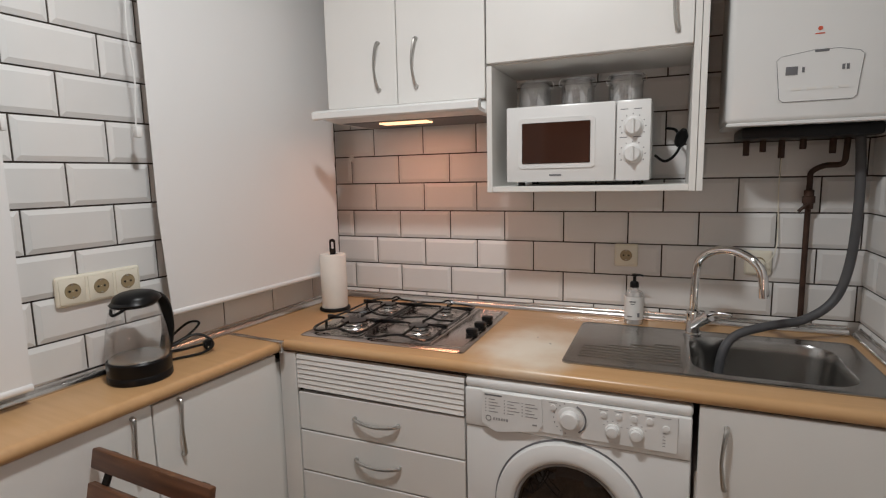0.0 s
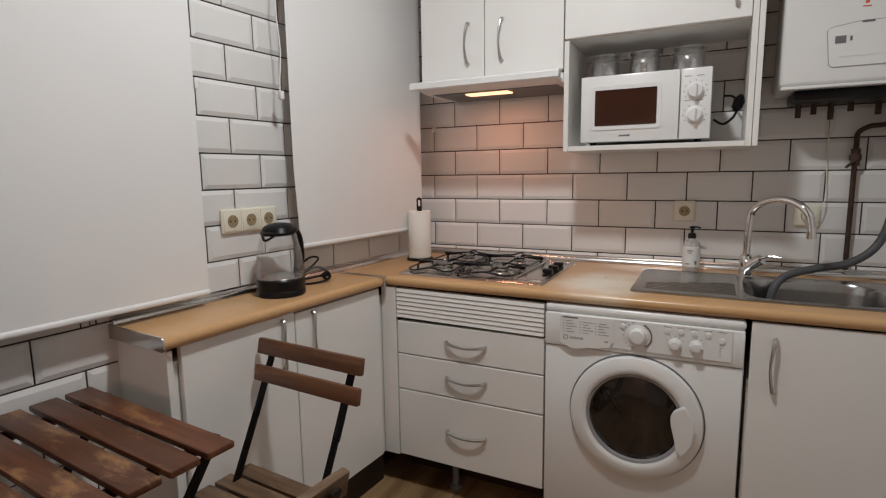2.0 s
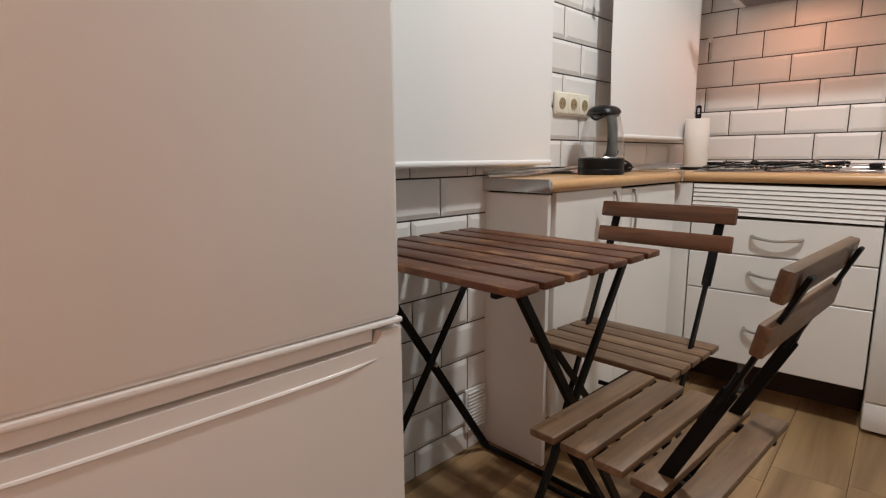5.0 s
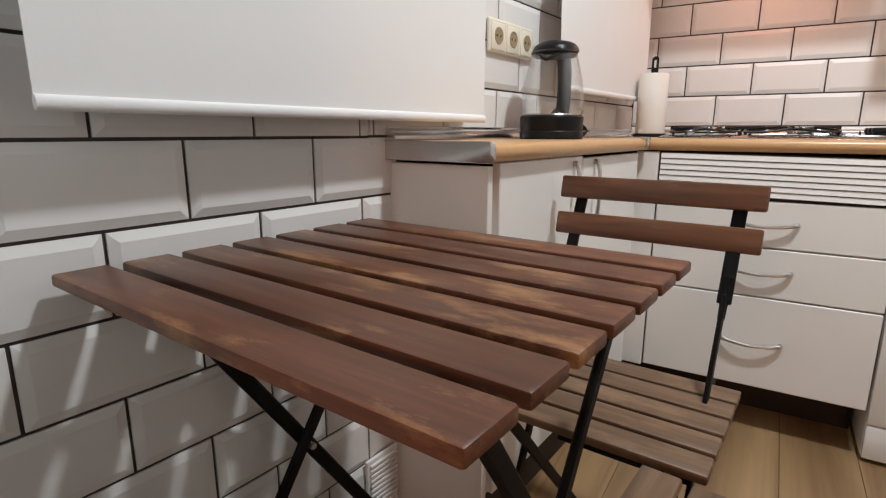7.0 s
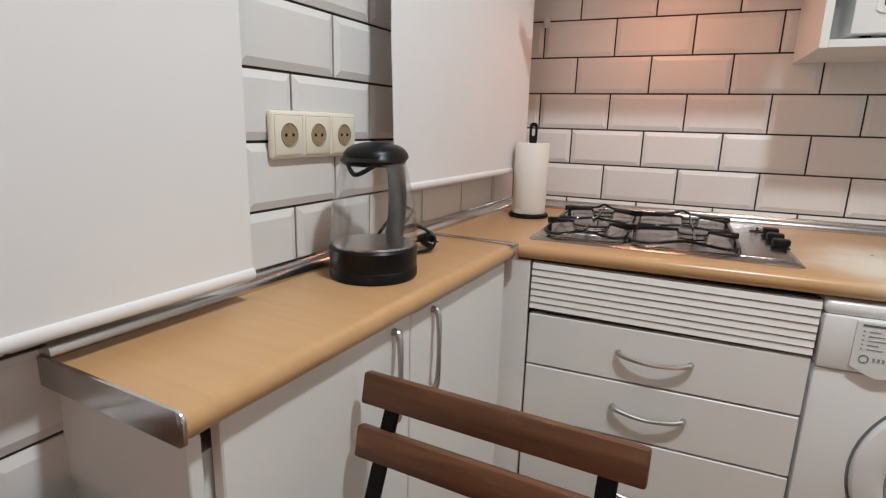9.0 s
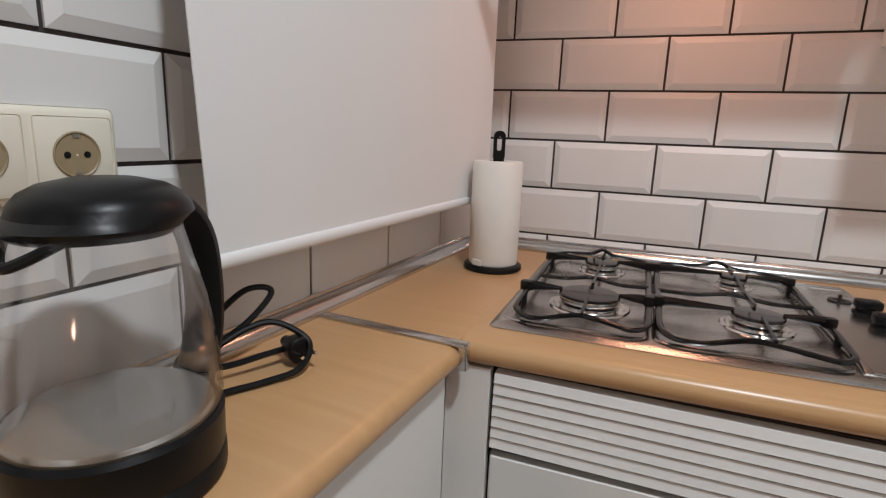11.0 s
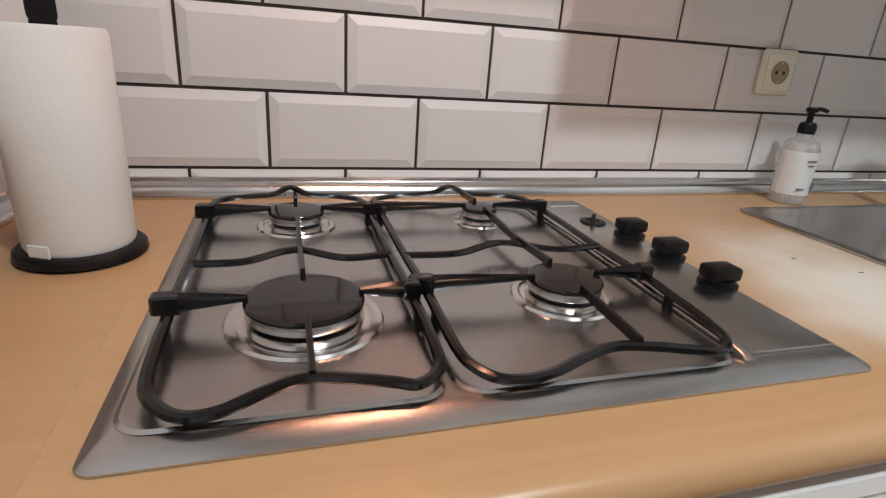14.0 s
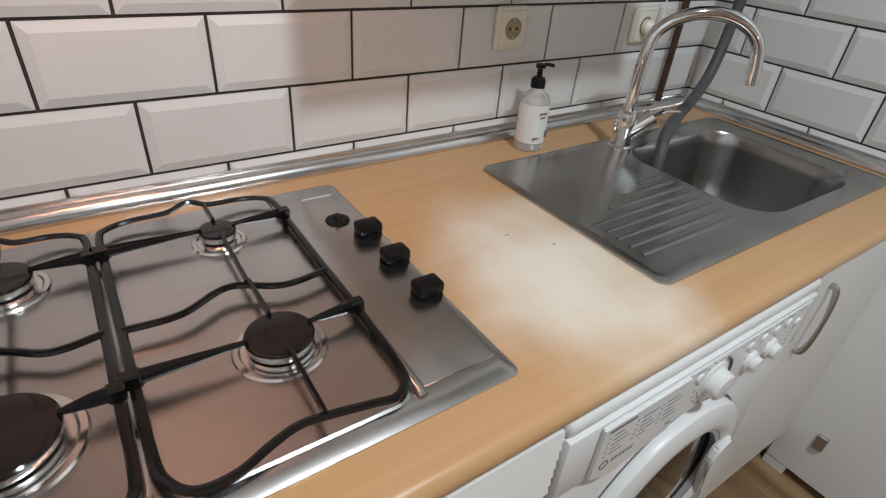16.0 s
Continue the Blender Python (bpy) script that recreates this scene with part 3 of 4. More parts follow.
def hood():
    h = thing("extractor_hood", pose(0.265, 0, 1.652), "white pull-out extractor hood with lit warm lamp", "extractor hood")
    part("body", box(B(), 0.0, 0.593, -0.315, -0.01, -0.045, -0.003, 0.003, 1), APPLIANCE, h)
    part("visor", extrude(B(), [(-0.40, -0.032), (-0.395, -0.037), (-0.30, -0.046), (-0.30, -0.034), (-0.395, -0.024)], 0, 0.004, 0.589), APPLIANCE, h)
    bm = extrude(B(), [(-0.425, -0.038), (-0.415, -0.043), (-0.395, -0.040), (-0.395, -0.012), (-0.41, -0.010), (-0.425, -0.018)], 0, -0.012, 0.602)
    part("front_rail", bm, APPLIANCE, h)
    part("filter", box(B(), 0.03, 0.563, -0.29, -0.03, -0.0475, -0.0455), INK, h)
    part("lamp_cover", box(B(), 0.165, 0.355, -0.265, -0.205, -0.053, -0.0478, 0.002, 1), HOODGLOW, h, "glowing warm lamp cover")
    return h


hood()


def microwave_cabinet():
    c = thing("microwave_cabinet", pose(0.862, 0, 1.35), "white wall cabinet with open microwave niche and door above", "cabinet")
    part("side_panel", box(B(), 0.0, 0.018, UY + 0.006, -0.004, 0.0, 0.402, 0.001, 1), CARCASS, c)
    part("side_panel", box(B(), 0.604, 0.622, UY + 0.006, -0.004, 0.0, 1.0, 0.001, 1), CARCASS, c)
    part("side_panel", box(B(), 0.6235, 0.640, UY + 0.0, -0.004, 0.0, 1.0, 0.001, 1), CARCASS, c)
    part("shelf", box(B(), 0.0185, 0.6035, UY + 0.008, -0.012, 0.001, 0.019, 0.001, 1), CARCASS, c)
    part("top_box", box(B(), 0.0, 0.6035, UY + 0.022, -0.004, 0.404, 1.0), CARCASS, c)
    d = part("flap_door", box(B(), 0.002, 0.602, UY, UY + 0.019, 0.408, 1.0, 0.002, 1), WHITE, c)
    bow_handle(d, pose(0.553, UY - 0.001, 0.525, 0, 90, 0))
    return c


microwave_cabinet()


def microwave():
    m = thing("microwave", pose(0.922, -0.30, 1.37), "white microwave oven with brown window and two knobs", "microwave")
    part("body", box(B(), 0, 0.438, 0.012, 0.27, 0.012, 0.25, 0.006), APPLIANCE, m)
    d = part("door", box(B(), 0, 0.338, -0.004, 0.012, 0.012, 0.25, 0.005), APPLIANCE, m)
    fr = extrude(B(), [(0.040, 0.062), (0.040, 0.202), (0.05, 0.212), (0.27, 0.212), (0.28, 0.202), (0.28, 0.062), (0.27, 0.055), (0.05, 0.055)], 1, -0.0075, -0.0035)
    part("window_frame", fr, PLASTIC, d)
    part("window", box(B(), 0.053, 0.266, -0.0095, -0.0072, 0.070, 0.197, 0.002, 1), MWGLASS, d, "dark brown reflecting window")
    part("print", box(B(), 0.14, 0.178, -0.0048, -0.0038, 0.030, 0.036), INK, d)
    p = part("control_panel", box(B(), 0.341, 0.438, -0.004, 0.012, 0.012, 0.25, 0.005), APPLIANCE, m)
    for z in (0.172, 0.092):
        k = lathe(B(), [(0.030, 0), (0.029, 0.003), (0.025, 0.005), (0.023, 0.014), (0.02, 0.017)], 28, pose(0.388, -0.004, z, 90))
        box(k, 0.383, 0.393, -0.030, -0.018, z - 0.023, z + 0.023, 0.002, 1)
        part("knob", k, PLASTIC, m)
        for i in range(9):
            a = radians(-30 + 30 * i)
            part("print", box(B(), 0.388 + 0.036 * math.cos(a) - 0.0015, 0.388 + 0.036 * math.cos(a) + 0.0015, -0.0046, -0.004, z + 0.036 * math.sin(a) - 0.0015, z + 0.036 * math.sin(a) + 0.0015), INK, p)
    for z in (0.222, 0.140):
        for x in (0.352, 0.39):
            part("print", box(B(), x, x + 0.022, -0.0046, -0.004, z, z + 0.002), INK, p)
    for x in (0.04, 0.40):
        for y in (0.04, 0.24):
            part("foot", lathe(B(), [(0.012, 0), (0.012, 0.012)], 14, pose(x, y, 0)), BLACK, m)
    return m


microwave()


def jar():
    j = thing("glass_jar", pose(0.985, -0.17, 1.62), "clear empty glass storage jar with wire clamp on the microwave", "jar", "glass jars on the microwave")
    prof = [(0.02, 0.001), (0.046, 0.001), (0.050, 0.006), (0.050, 0.082), (0.044, 0.092), (0.044, 0.1), (0.041, 0.1), (0.041, 0.091), (0.047, 0.08), (0.047, 0.007), (0.02, 0.005)]
    part("jar_body", lathe(B(), prof, 32, cap=True), JARGLASS, j)
    part("lid", lathe(B(), [(0.03, 0.101), (0.051, 0.101), (0.053, 0.104), (0.051, 0.109), (0.02, 0.112)], 32), JARGLASS, j, "clear glass lid")
    for s in (-1, 1):
        part("wire_clamp", tube(B(), smooth_path([(s * 0.046, 0, 0.088), (s * 0.056, 0.002, 0.08), (s * 0.060, 0, 0.095), (s * 0.054, 0, 0.108), (s * 0.05, 0, 0.112)], 5), 0.0014, 6), CHROME, j)
    for o in j.children_recursive:
        o.data.transform(Matrix.Diagonal((1.06, 1.06, 0.86, 1)))
    return j


j = jar()
copy_thing(j, pose(1.128, -0.17, 1.62, 0, 0, 30))
copy_thing(j, pose(1.278, -0.17, 1.62, 0, 0, -15))
cable = thing("microwave_plug", pose(1.40, -0.06, 1.46), "black power cord and plug behind the microwave", "power cord")
part("cord", tube(B(), smooth_path([(-0.03, -0.02, 0.0), (0.0, -0.06, -0.02), (0.03, -0.07, 0.0), (0.045, -0.05, 0.04), (0.03, -0.02, 0.08), (0.0, 0.02, 0.09)], 6), 0.0045, 8), BLACK, cable)
part("plug", lathe(B(), [(0.012, 0), (0.018, 0.01), (0.019, 0.04), (0.008, 0.06)], 16, pose(0.04, -0.05, 0.03, 40, 0, 20)), BLACK, cable)


# ---- boiler and pipes ----
def boiler():
    b = thing("gas_boiler", pose(1.558, 0, 1.535), "white wall-hung gas boiler with small control panel", "boiler")
    part("casing", box(B(), 0, 0.41, -0.255, -0.005, 0.0, 0.74, 0.018, 4), APPLIANCE, b)
    part("lower_lip", box(B(), 0.003, 0.407, -0.252, -0.02, -0.006, 0.004, 0.002, 1), PLASTIC, b)
    pn = extrude(B(), [(0.128, 0.062), (0.118, 0.165), (0.128, 0.175), (0.20, 0.186), (0.26, 0.186), (0.305, 0.176), (0.315, 0.166), (0.305, 0.062), (0.295, 0.054), (0.138, 0.054)], 1, -0.2575, -0.2535)
    p = part("control_panel", pn, PLASTIC, b)
    edge = [(x, -0.2572, z) for x, z in ((0.128, 0.062), (0.118, 0.165), (0.128, 0.175), (0.20, 0.186), (0.26, 0.186), (0.305, 0.176), (0.315, 0.166), (0.305, 0.062), (0.295, 0.054), (0.138, 0.054))]
    part("panel_seam", tube(B(), edge, 0.0008, 6, True), INK, p)
    part("display", box(B(), 0.140, 0.168, -0.2592, -0.2574, 0.125, 0.147), INK, p)
    part("panel_notch", box(B(), 0.205, 0.237, -0.2592, -0.2574, 0.180, 0.187, 0.001, 1), INK, p)
    for i in range(4):
        part("print", box(B(), 0.155 + i * 0.036, 0.178 + i * 0.036, -0.2592, -0.2574, 0.083, 0.090), CARCASS, p)
    for x in (0.178, 0.268, 0.278):
        part("print", box(B(), x, x + 0.006, -0.2592, -0.2574, 0.13, 0.144), INK, p)
    part("badge", lathe(B(), [(0.0055, 0), (0.0055, 0.001)], 16, pose(0.214, -0.2554, 0.241, 90)), REDPRINT, b, "small red round badge")
    part("print", box(B(), 0.203, 0.225, -0.2562, -0.2552, 0.2265, 0.2295), REDPRINT, b)
    part("pipe_tray", box(B(), 0.045, 0.385, -0.225, -0.03, -0.040, -0.0065, 0.008, 2), BLACK, b)
    for x, l in ((0.075, 0.085), (0.12, 0.075), (0.17, 0.095), (0.225, 0.07), (0.30, 0.085)):
        part("pipe_stub", tube(B(), [(x, -0.09, -0.004), (x, -0.09, -l)], 0.009, 10), COPPER, b)
    return b


boiler()
gas = thing("gas_pipe", pose(1.82, -0.03, 0), "brown tarnished copper pipe with a valve on the tiles", "pipe")
part("pipe", tube(B(), smooth_path([(0, 0.004, TOP + 0.03), (0, 0.004, 1.10), (0, 0.004, 1.27), (0, 0.002, 1.36), (0.002, 0.0, 1.395), (0.03, -0.02, 1.415), (0.07, -0.04, 1.42), (0.075, -0.05, 1.46), (0.075, -0.055, 1.53)], 6), 0.0085, 12), COPPER, gas)
part("valve", lathe(B(), [(0.008, -0.03), (0.014, -0.028), (0.014, -0.012), (0.018, -0.01), (0.018, 0.01), (0.014, 0.012), (0.014, 0.03), (0.008, 0.032)], 12, pose(0, 0.002, 1.31)), COPPER, gas)
part("valve_lever", beam(B(), (-0.005, -0.015, 1.30), (-0.03, -0.025, 1.275), 0.012, 0.006, 0.001), COPPER, gas)
hose = thing("grey_hose", pose(0, 0, 0), "grey rubber hose hanging from the boiler into the sink", "hose")
part("hose", tube(B(), smooth_path([(1.915, -0.10, 1.54), (1.925, -0.10, 1.45), (1.93, -0.10, 1.30), (1.92, -0.10, 1.12), (1.885, -0.11, 1.01), (1.81, -0.13, 0.95), (1.71, -0.165, 0.93), (1.625, -0.20, 0.905), (1.588, -0.225, 0.865), (1.575, -0.235, 0.80), (1.575, -0.24, 0.75)], 8), 0.0135, 12), HOSE, hose)


# ---- sink and tap ----
def rounded(x0, x1, y0, y1, r, n=6):
    pts = []
    for cx, cy, a0 in ((x1 - r, y1 - r, 0), (x0 + r, y1 - r, 90), (x0 + r, y0 + r, 180), (x1 - r, y0 + r, 270)):
        pts += [(cx + r * math.cos(radians(a0 + 90 * i / n)), cy + r * math.sin(radians(a0 + 90 * i / n))) for i in range(n + 1)]
    return pts


def loops(bm, rings):
    """Skin closed outlines of equal count, each a list of 3D points."""
    vs = [[bm.verts.new(p) for p in ring] for ring in rings]
    n = len(vs[0])
    for a, b in zip(vs, vs[1:]):
        for i in range(n):
            bm.faces.new((a[i], a[(i + 1) % n], b[(i + 1) % n], b[i]))
    return vs


def sink():
    s = thing("sink", pose(0, 0, TOP), "stainless steel sink with ribbed drainer and one bowl", "sink")
    bm = B()
    def at(o, z):
        return [(x, y, z) for x, y in o]
    bowl = rounded(1.487, 1.868, -0.520, -0.180, 0.08)
    rings = [at(rounded(1.150, 1.935, -0.560, -0.125, 0.02), 0.0005), at(rounded(1.150, 1.935, -0.560, -0.125, 0.02), 0.004),
             at(rounded(1.156, 1.929, -0.554, -0.131, 0.02), 0.0065), at(rounded(1.170, 1.915, -0.540, -0.145, 0.02), 0.0045), at(bowl, 0.0035)]
    vs = loops(bm, rings)
    part("deck", bm, SINKSTEEL, s)
    bm = B()
    rings = [at(bowl, 0.0035), at(rounded(1.491, 1.864, -0.516, -0.184, 0.078), -0.004), at(rounded(1.495, 1.860, -0.512, -0.188, 0.075), -0.03),
             at(rounded(1.502, 1.852, -0.505, -0.195, 0.075), -0.12), at(rounded(1.517, 1.836, -0.490, -0.210, 0.065), -0.155), at(rounded(1.56, 1.79, -0.445, -0.255, 0.05), -0.165)]
    vs = loops(bm, rings)
    bm.faces.new(vs[-1])
    part("bowl", bm, SINKSTEEL, s)
    part("drain", lathe(B(), [(0.02, 0), (0.035, 0.001), (0.038, -0.002)], 24, pose(1.675, -0.35, -0.163)), CHROME, s)
    for i in range(8):
        y = -0.490 + i * 0.025
        bm = extrude(B(), [(y - 0.0075, 0.0030), (y - 0.004, 0.0050), (y - 0.001, 0.0058), (y + 0.001, 0.0058), (y + 0.004, 0.0050), (y + 0.0075, 0.0030)], 0, 1.188 + 0.068 * max(0, i - 4), 1.462)
        part("drainer_rib", bm, SINKSTEEL, s)
    t = thing("tap", pose(1.50, -0.175, TOP + 0.004), "chrome swan-neck mixer tap with side lever", "tap")
    part("base", lathe(B(), [(0.026, 0), (0.026, 0.008), (0.022, 0.012), (0.0215, 0.07), (0.019, 0.082), (0.012, 0.088)], 24), CHROME, t)
    pts = [(0, 0, 0.06), (0.0, 0, 0.13), (0.003, -0.002, 0.20)]
    pts += [(0.085 - 0.082 * math.cos(a), -0.07 + 0.07 * math.cos(a), 0.21 + 0.078 * math.sin(a)) for a in [math.pi * k / 8 for k in range(1, 9)]]
    pts += [(0.170, -0.143, 0.185)]
    part("spout", tube(B(), smooth_path(pts, 5), 0.0128, 16), CHROME, t)
    part("nozzle", tube(B(), [(0.169, -0.142, 0.19), (0.171, -0.1435, 0.165)], 0.0145, 16), CHROME, t)
    part("valve_body", tube(B(), [(0.0, -0.005, 0.035), (0.045, -0.03, 0.075)], [0.017, 0.0195], 16), CHROME, t)
    part("lever", tube(B(), smooth_path([(0.045, -0.03, 0.078), (0.07, -0.04, 0.088), (0.105, -0.05, 0.086)], 4), [0.009] * 4 + [0.006] * 5, 10, flat=0.6), CHROME, t)


sink()


# ---- hob ----
def hob():
    h = thing("gas_hob", pose(0, 0, TOP), "stainless steel four-burner gas hob with black pan supports", "gas hob")
    x0, x1, y0, y1 = 0.272, 0.864, -0.584, -0.070
    def at(o, z):
        return [(x, y, z) for x, y in o]
    bm = B()
    n = 5
    rings = [at(rounded(x0, x1, y0, y1, 0.012, n), 0.0006), at(rounded(x0, x1, y0, y1, 0.012, n), 0.003), at(rounded(x0 + 0.008, x1 - 0.008, y0 + 0.010, y1 - 0.008, 0.012, n), 0.010),
             at(rounded(x0 + 0.016, x1 - 0.016, y0 + 0.022, y1 - 0.014, 0.012, n), 0.0125)]
    vs = loops(bm, rings)
    bm.faces.new(vs[-1])
    part("top_plate", bm, STEEL, h)
    # two pressed trays bordered by raised ridges, and the control strip
    for xa, xb in ((x0 + 0.013, 0.4935), (0.4985, 0.742)):
        bm = B()
        rr = [at(rounded(xa, xb, y0 + 0.020, y1 - 0.012, 0.022, n), 0.0128), at(rounded(xa + 0.003, xb - 0.003, y0 + 0.023, y1 - 0.015, 0.02, n), 0.0150),
              at(rounded(xa + 0.007, xb - 0.007, y0 + 0.027, y1 - 0.019, 0.02, n), 0.0142), at(rounded(xa + 0.012, xb - 0.012, y0 + 0.032, y1 - 0.024, 0.02, n), 0.0130)]
        v = loops(bm, rr)
        bm.faces.new(v[-1])
        part("burner_tray", bm, STEEL, h)
    part("control_strip", box(B(), 0.752, 0.848, y0 + 0.03, y1 - 0.02, 0.0120, 0.0155, 0.002, 2), STEEL, h)
    part("ridge", tube(B(), [(0.7475, y0 + 0.022, 0.0120), (0.7475, y0 + 0.032, 0.0160), (0.7475, -0.33, 0.0172), (0.7475, y1 - 0.026, 0.0160), (0.7475, y1 - 0.016, 0.0120)], 0.0062, 12), STEEL, h)
    part("print", box(B(), 0.79, 0.84, -0.1235, -0.1215, 0.0152, 0.0162), LABEL, h)
    for bx, by, r in ((0.402, -0.437, 0.049), (0.648, -0.427, 0.037), (0.402, -0.186, 0.034), (0.646, -0.184, 0.0245)):
        b = part("burner", lathe(B(), [(r * 1.18 + 0.008, 0.0132), (r * 1.18 + 0.006, 0.0165), (r * 1.12 + 0.003, 0.0170), (r * 1.08 + 0.002, 0.0150), (r * 1.0, 0.0155), (r * 0.98, 0.0205), (r * 0.86, 0.0215), (r * 0.85, 0.0225)], 40, pose(bx, by, 0), False), RING, h, "bright steel burner ring")
        part("burner_gap", lathe(B(), [(r * 0.86, 0.0216), (r * 0.84, 0.027), (r * 0.84, 0.0285)], 40, pose(bx, by, 0), False), BLACK, b)
        part("burner_crown", lathe(B(), [(r * 0.84, 0.0275), (r * 0.97, 0.0265), (r * 0.985, 0.028), (r * 0.96, 0.0365), (r * 0.90, 0.038)], 40, pose(bx, by, 0), False), ALU, b, "pale aluminium burner crown")
        part("burner_cap", lathe(B(), [(r * 0.96, 0.0362), (r * 1.0, 0.038), (r * 1.0, 0.041), (r * 0.96, 0.0432), (r * 0.80, 0.0440), (0.002, 0.0442)], 40, pose(bx, by, 0)), CAPMAT, b, "glossy black burner cap")
    for ky in (-0.262, -0.342, -0.425):
        k = lathe(B(), [(0.021, 0.0152), (0.021, 0.0185), (0.0165, 0.020), (0.0165, 0.026)], 24, pose(0.838, ky, 0))
        sub = B()
        box(sub, 0.8195, 0.8565, ky - 0.014, ky + 0.014, 0.024, 0.046, 0.005, 2)
        tmp = bpy.data.meshes.new("tmp")
        sub.to_mesh(tmp)
        k.from_mesh(tmp)
        bpy.data.meshes.remove(tmp)
        part("knob", k, BLACK, h, "black control knob")
    part("knob_socket", lathe(B(), [(0.019, 0.0152), (0.018, 0.018), (0.010, 0.0185), (0.008, 0.0165)], 24, pose(0.815, -0.205, 0)), BLACK, h, "black socket of a missing knob")
    part("knob_stem", lathe(B(), [(0.003, 0.0165), (0.003, 0.032)], 10, pose(0.815, -0.205, 0)), COPPER, h)

    def grate(xa, xb, burners):
        za = 0.036
        ya, yb = y0 + 0.018, y1 - 0.034
        xm = (xa + xb) / 2
        w = (xb - xa)
        front = [(xa + 0.006, ya + 0.022, 0.027), (xa + 0.024, ya + 0.004, 0.025), (xa + w * 0.24, ya + 0.003, 0.026), (xa + w * 0.38, ya + 0.012, 0.033), (xm, ya + 0.017, za + 0.002), (xa + w * 0.64, ya + 0.014, za), (xa + w * 0.80, ya + 0.010, 0.030), (xb - 0.022, ya + 0.008, 0.027), (xb - 0.005, ya + 0.022, 0.028)]
        right = [(xb, ya + 0.05, 0.03), (xb, ya + 0.14, za), (xb, (ya + yb) / 2, 0.034), (xb, yb - 0.12, za), (xb, yb - 0.03, 0.034)]
        back = [(xb - 0.012, yb - 0.004, 0.032), (xa + w * 0.80, yb + 0.004, 0.034), (xa + w * 0.62, yb - 0.002, za + 0.004), (xm, yb - 0.002, za + 0.018), (xa + w * 0.38, yb - 0.002, za + 0.004), (xa + w * 0.2, yb + 0.004, 0.034), (xa + 0.012, yb - 0.004, 0.032)]
        leftp = [(xa, yb - 0.03, 0.034), (xa, yb - 0.12, za), (xa, (ya + yb) / 2, 0.034), (xa, ya + 0.14, za), (xa, ya + 0.05, 0.03)]
        g = part("pan_support", tube(B(), smooth_path(front + right + back + leftp, 5, True), 0.0050, 8, True), ENAMEL, h, "black enamelled wire pan support")
        ym = (ya + yb) / 2 + 0.005
        part("cross_bar", tube(B(), smooth_path([(xa, ym - 0.01, za - 0.001), (xa + w * 0.25, ym - 0.012, za), (xm, ym + 0.012, za + 0.002), (xa + w * 0.75, ym - 0.012, za), (xb, ym - 0.006, za)], 6), 0.0050, 8), ENAMEL, g)
        for bx, by, r in burners:
            for side, xe in ((-1, xa), (1, xb)):
                fing = tube(B(), [(xe, by + 0.005, za + 0.005), (xe - side * 0.02, by + 0.003, za + 0.0075), (bx + side * (r - 0.004), by, za + 0.0095)], [0.0074, 0.0064, 0.0026], 8, flat=1.6)
                box(fing, xe - 0.008 - (0.006 if side < 0 else 0), xe + 0.008, by - 0.003, by + 0.012, za - 0.006, za + 0.0165, 0.002, 1)
                part("finger", fing, ENAMEL, g)
            near = ya + 0.016 if by < -0.3 else ym + 0.010
            far = ym + 0.010 if by < -0.3 else yb
            for ye, s in ((near, -1), (far, 1)):
                part("finger", beam(B(), (bx, ye, za + 0.004), (bx, by + s * (r - 0.006), za + 0.0095), 0.0046, 0.013, 0.001), ENAMEL, g)
        for fx in (xa, xb):
            for fy in (ya + 0.10, yb - 0.08):
                part("rubber_foot", lathe(B(), [(0.005, 0.0129), (0.005, za - 0.004)], 10, pose(fx, fy, 0)), BLACK, g)
        return g
    grate(0.300, 0.493, ((0.402, -0.437, 0.049), (0.402, -0.186, 0.034)))
    grate(0.508, 0.741, ((0.648, -0.427, 0.037), (0.646, -0.184, 0.0245)))
    for o in h.children_recursive:
        o.data.transform(Matrix.Diagonal((1, 1, 0.72, 1)))
    return h


hob()


# ---- small things on the worktop ----
def towel_roll():
    t = thing("paper_towel_holder", pose(0.180, -0.232, TOP), "white paper towel roll on a black holder", "paper towel")
    part("base", lathe(B(), [(0.058, 0), (0.062, 0.003), (0.061, 0.010), (0.057, 0.013), (0.01, 0.013)], 40), BLACK, t)
    roll = [(0.020, 0.0125), (0.0495, 0.0125), (0.0515, 0.017), (0.052, 0.12), (0.0515, 0.222), (0.0495, 0.227), (0.020, 0.227), (0.0195, 0.215), (0.0195, 0.03)]
    part("roll", lathe(B(), roll + [roll[0]], 48, cap=False), PAPER, t, "white embossed paper roll")
    part("loose_edge", box(B(), -0.012, 0.012, -0.0535, -0.0515, 0.013, 0.026, 0.0008, 1), PAPER, t, m=pose(0, 0, 0, 0, 0, -25))
    bm = B()
    out = rounded(-0.012, 0.012, 0.225, 0.288, 0.011)
    inn = rounded(-0.005, 0.005, 0.248, 0.276, 0.0045)
    rings = [[(x, -0.003, z) for x, z in inn], [(x, -0.003, z) for x, z in out], [(x, 0.003, z) for x, z in out], [(x, 0.003, z) for x, z in inn]]
    loops(bm, rings + [rings[0]])
    bmesh.ops.remove_doubles(bm, verts=bm.verts, dist=1e-6)
    box(bm, -0.011, 0.011, -0.0029, 0.0029, 0.013, 0.23)
    part("spindle", bm, BLACK, t, "flat black spindle with a slot", pose(0, 0, 0, 0, 0, 25))
    return t


towel_roll()


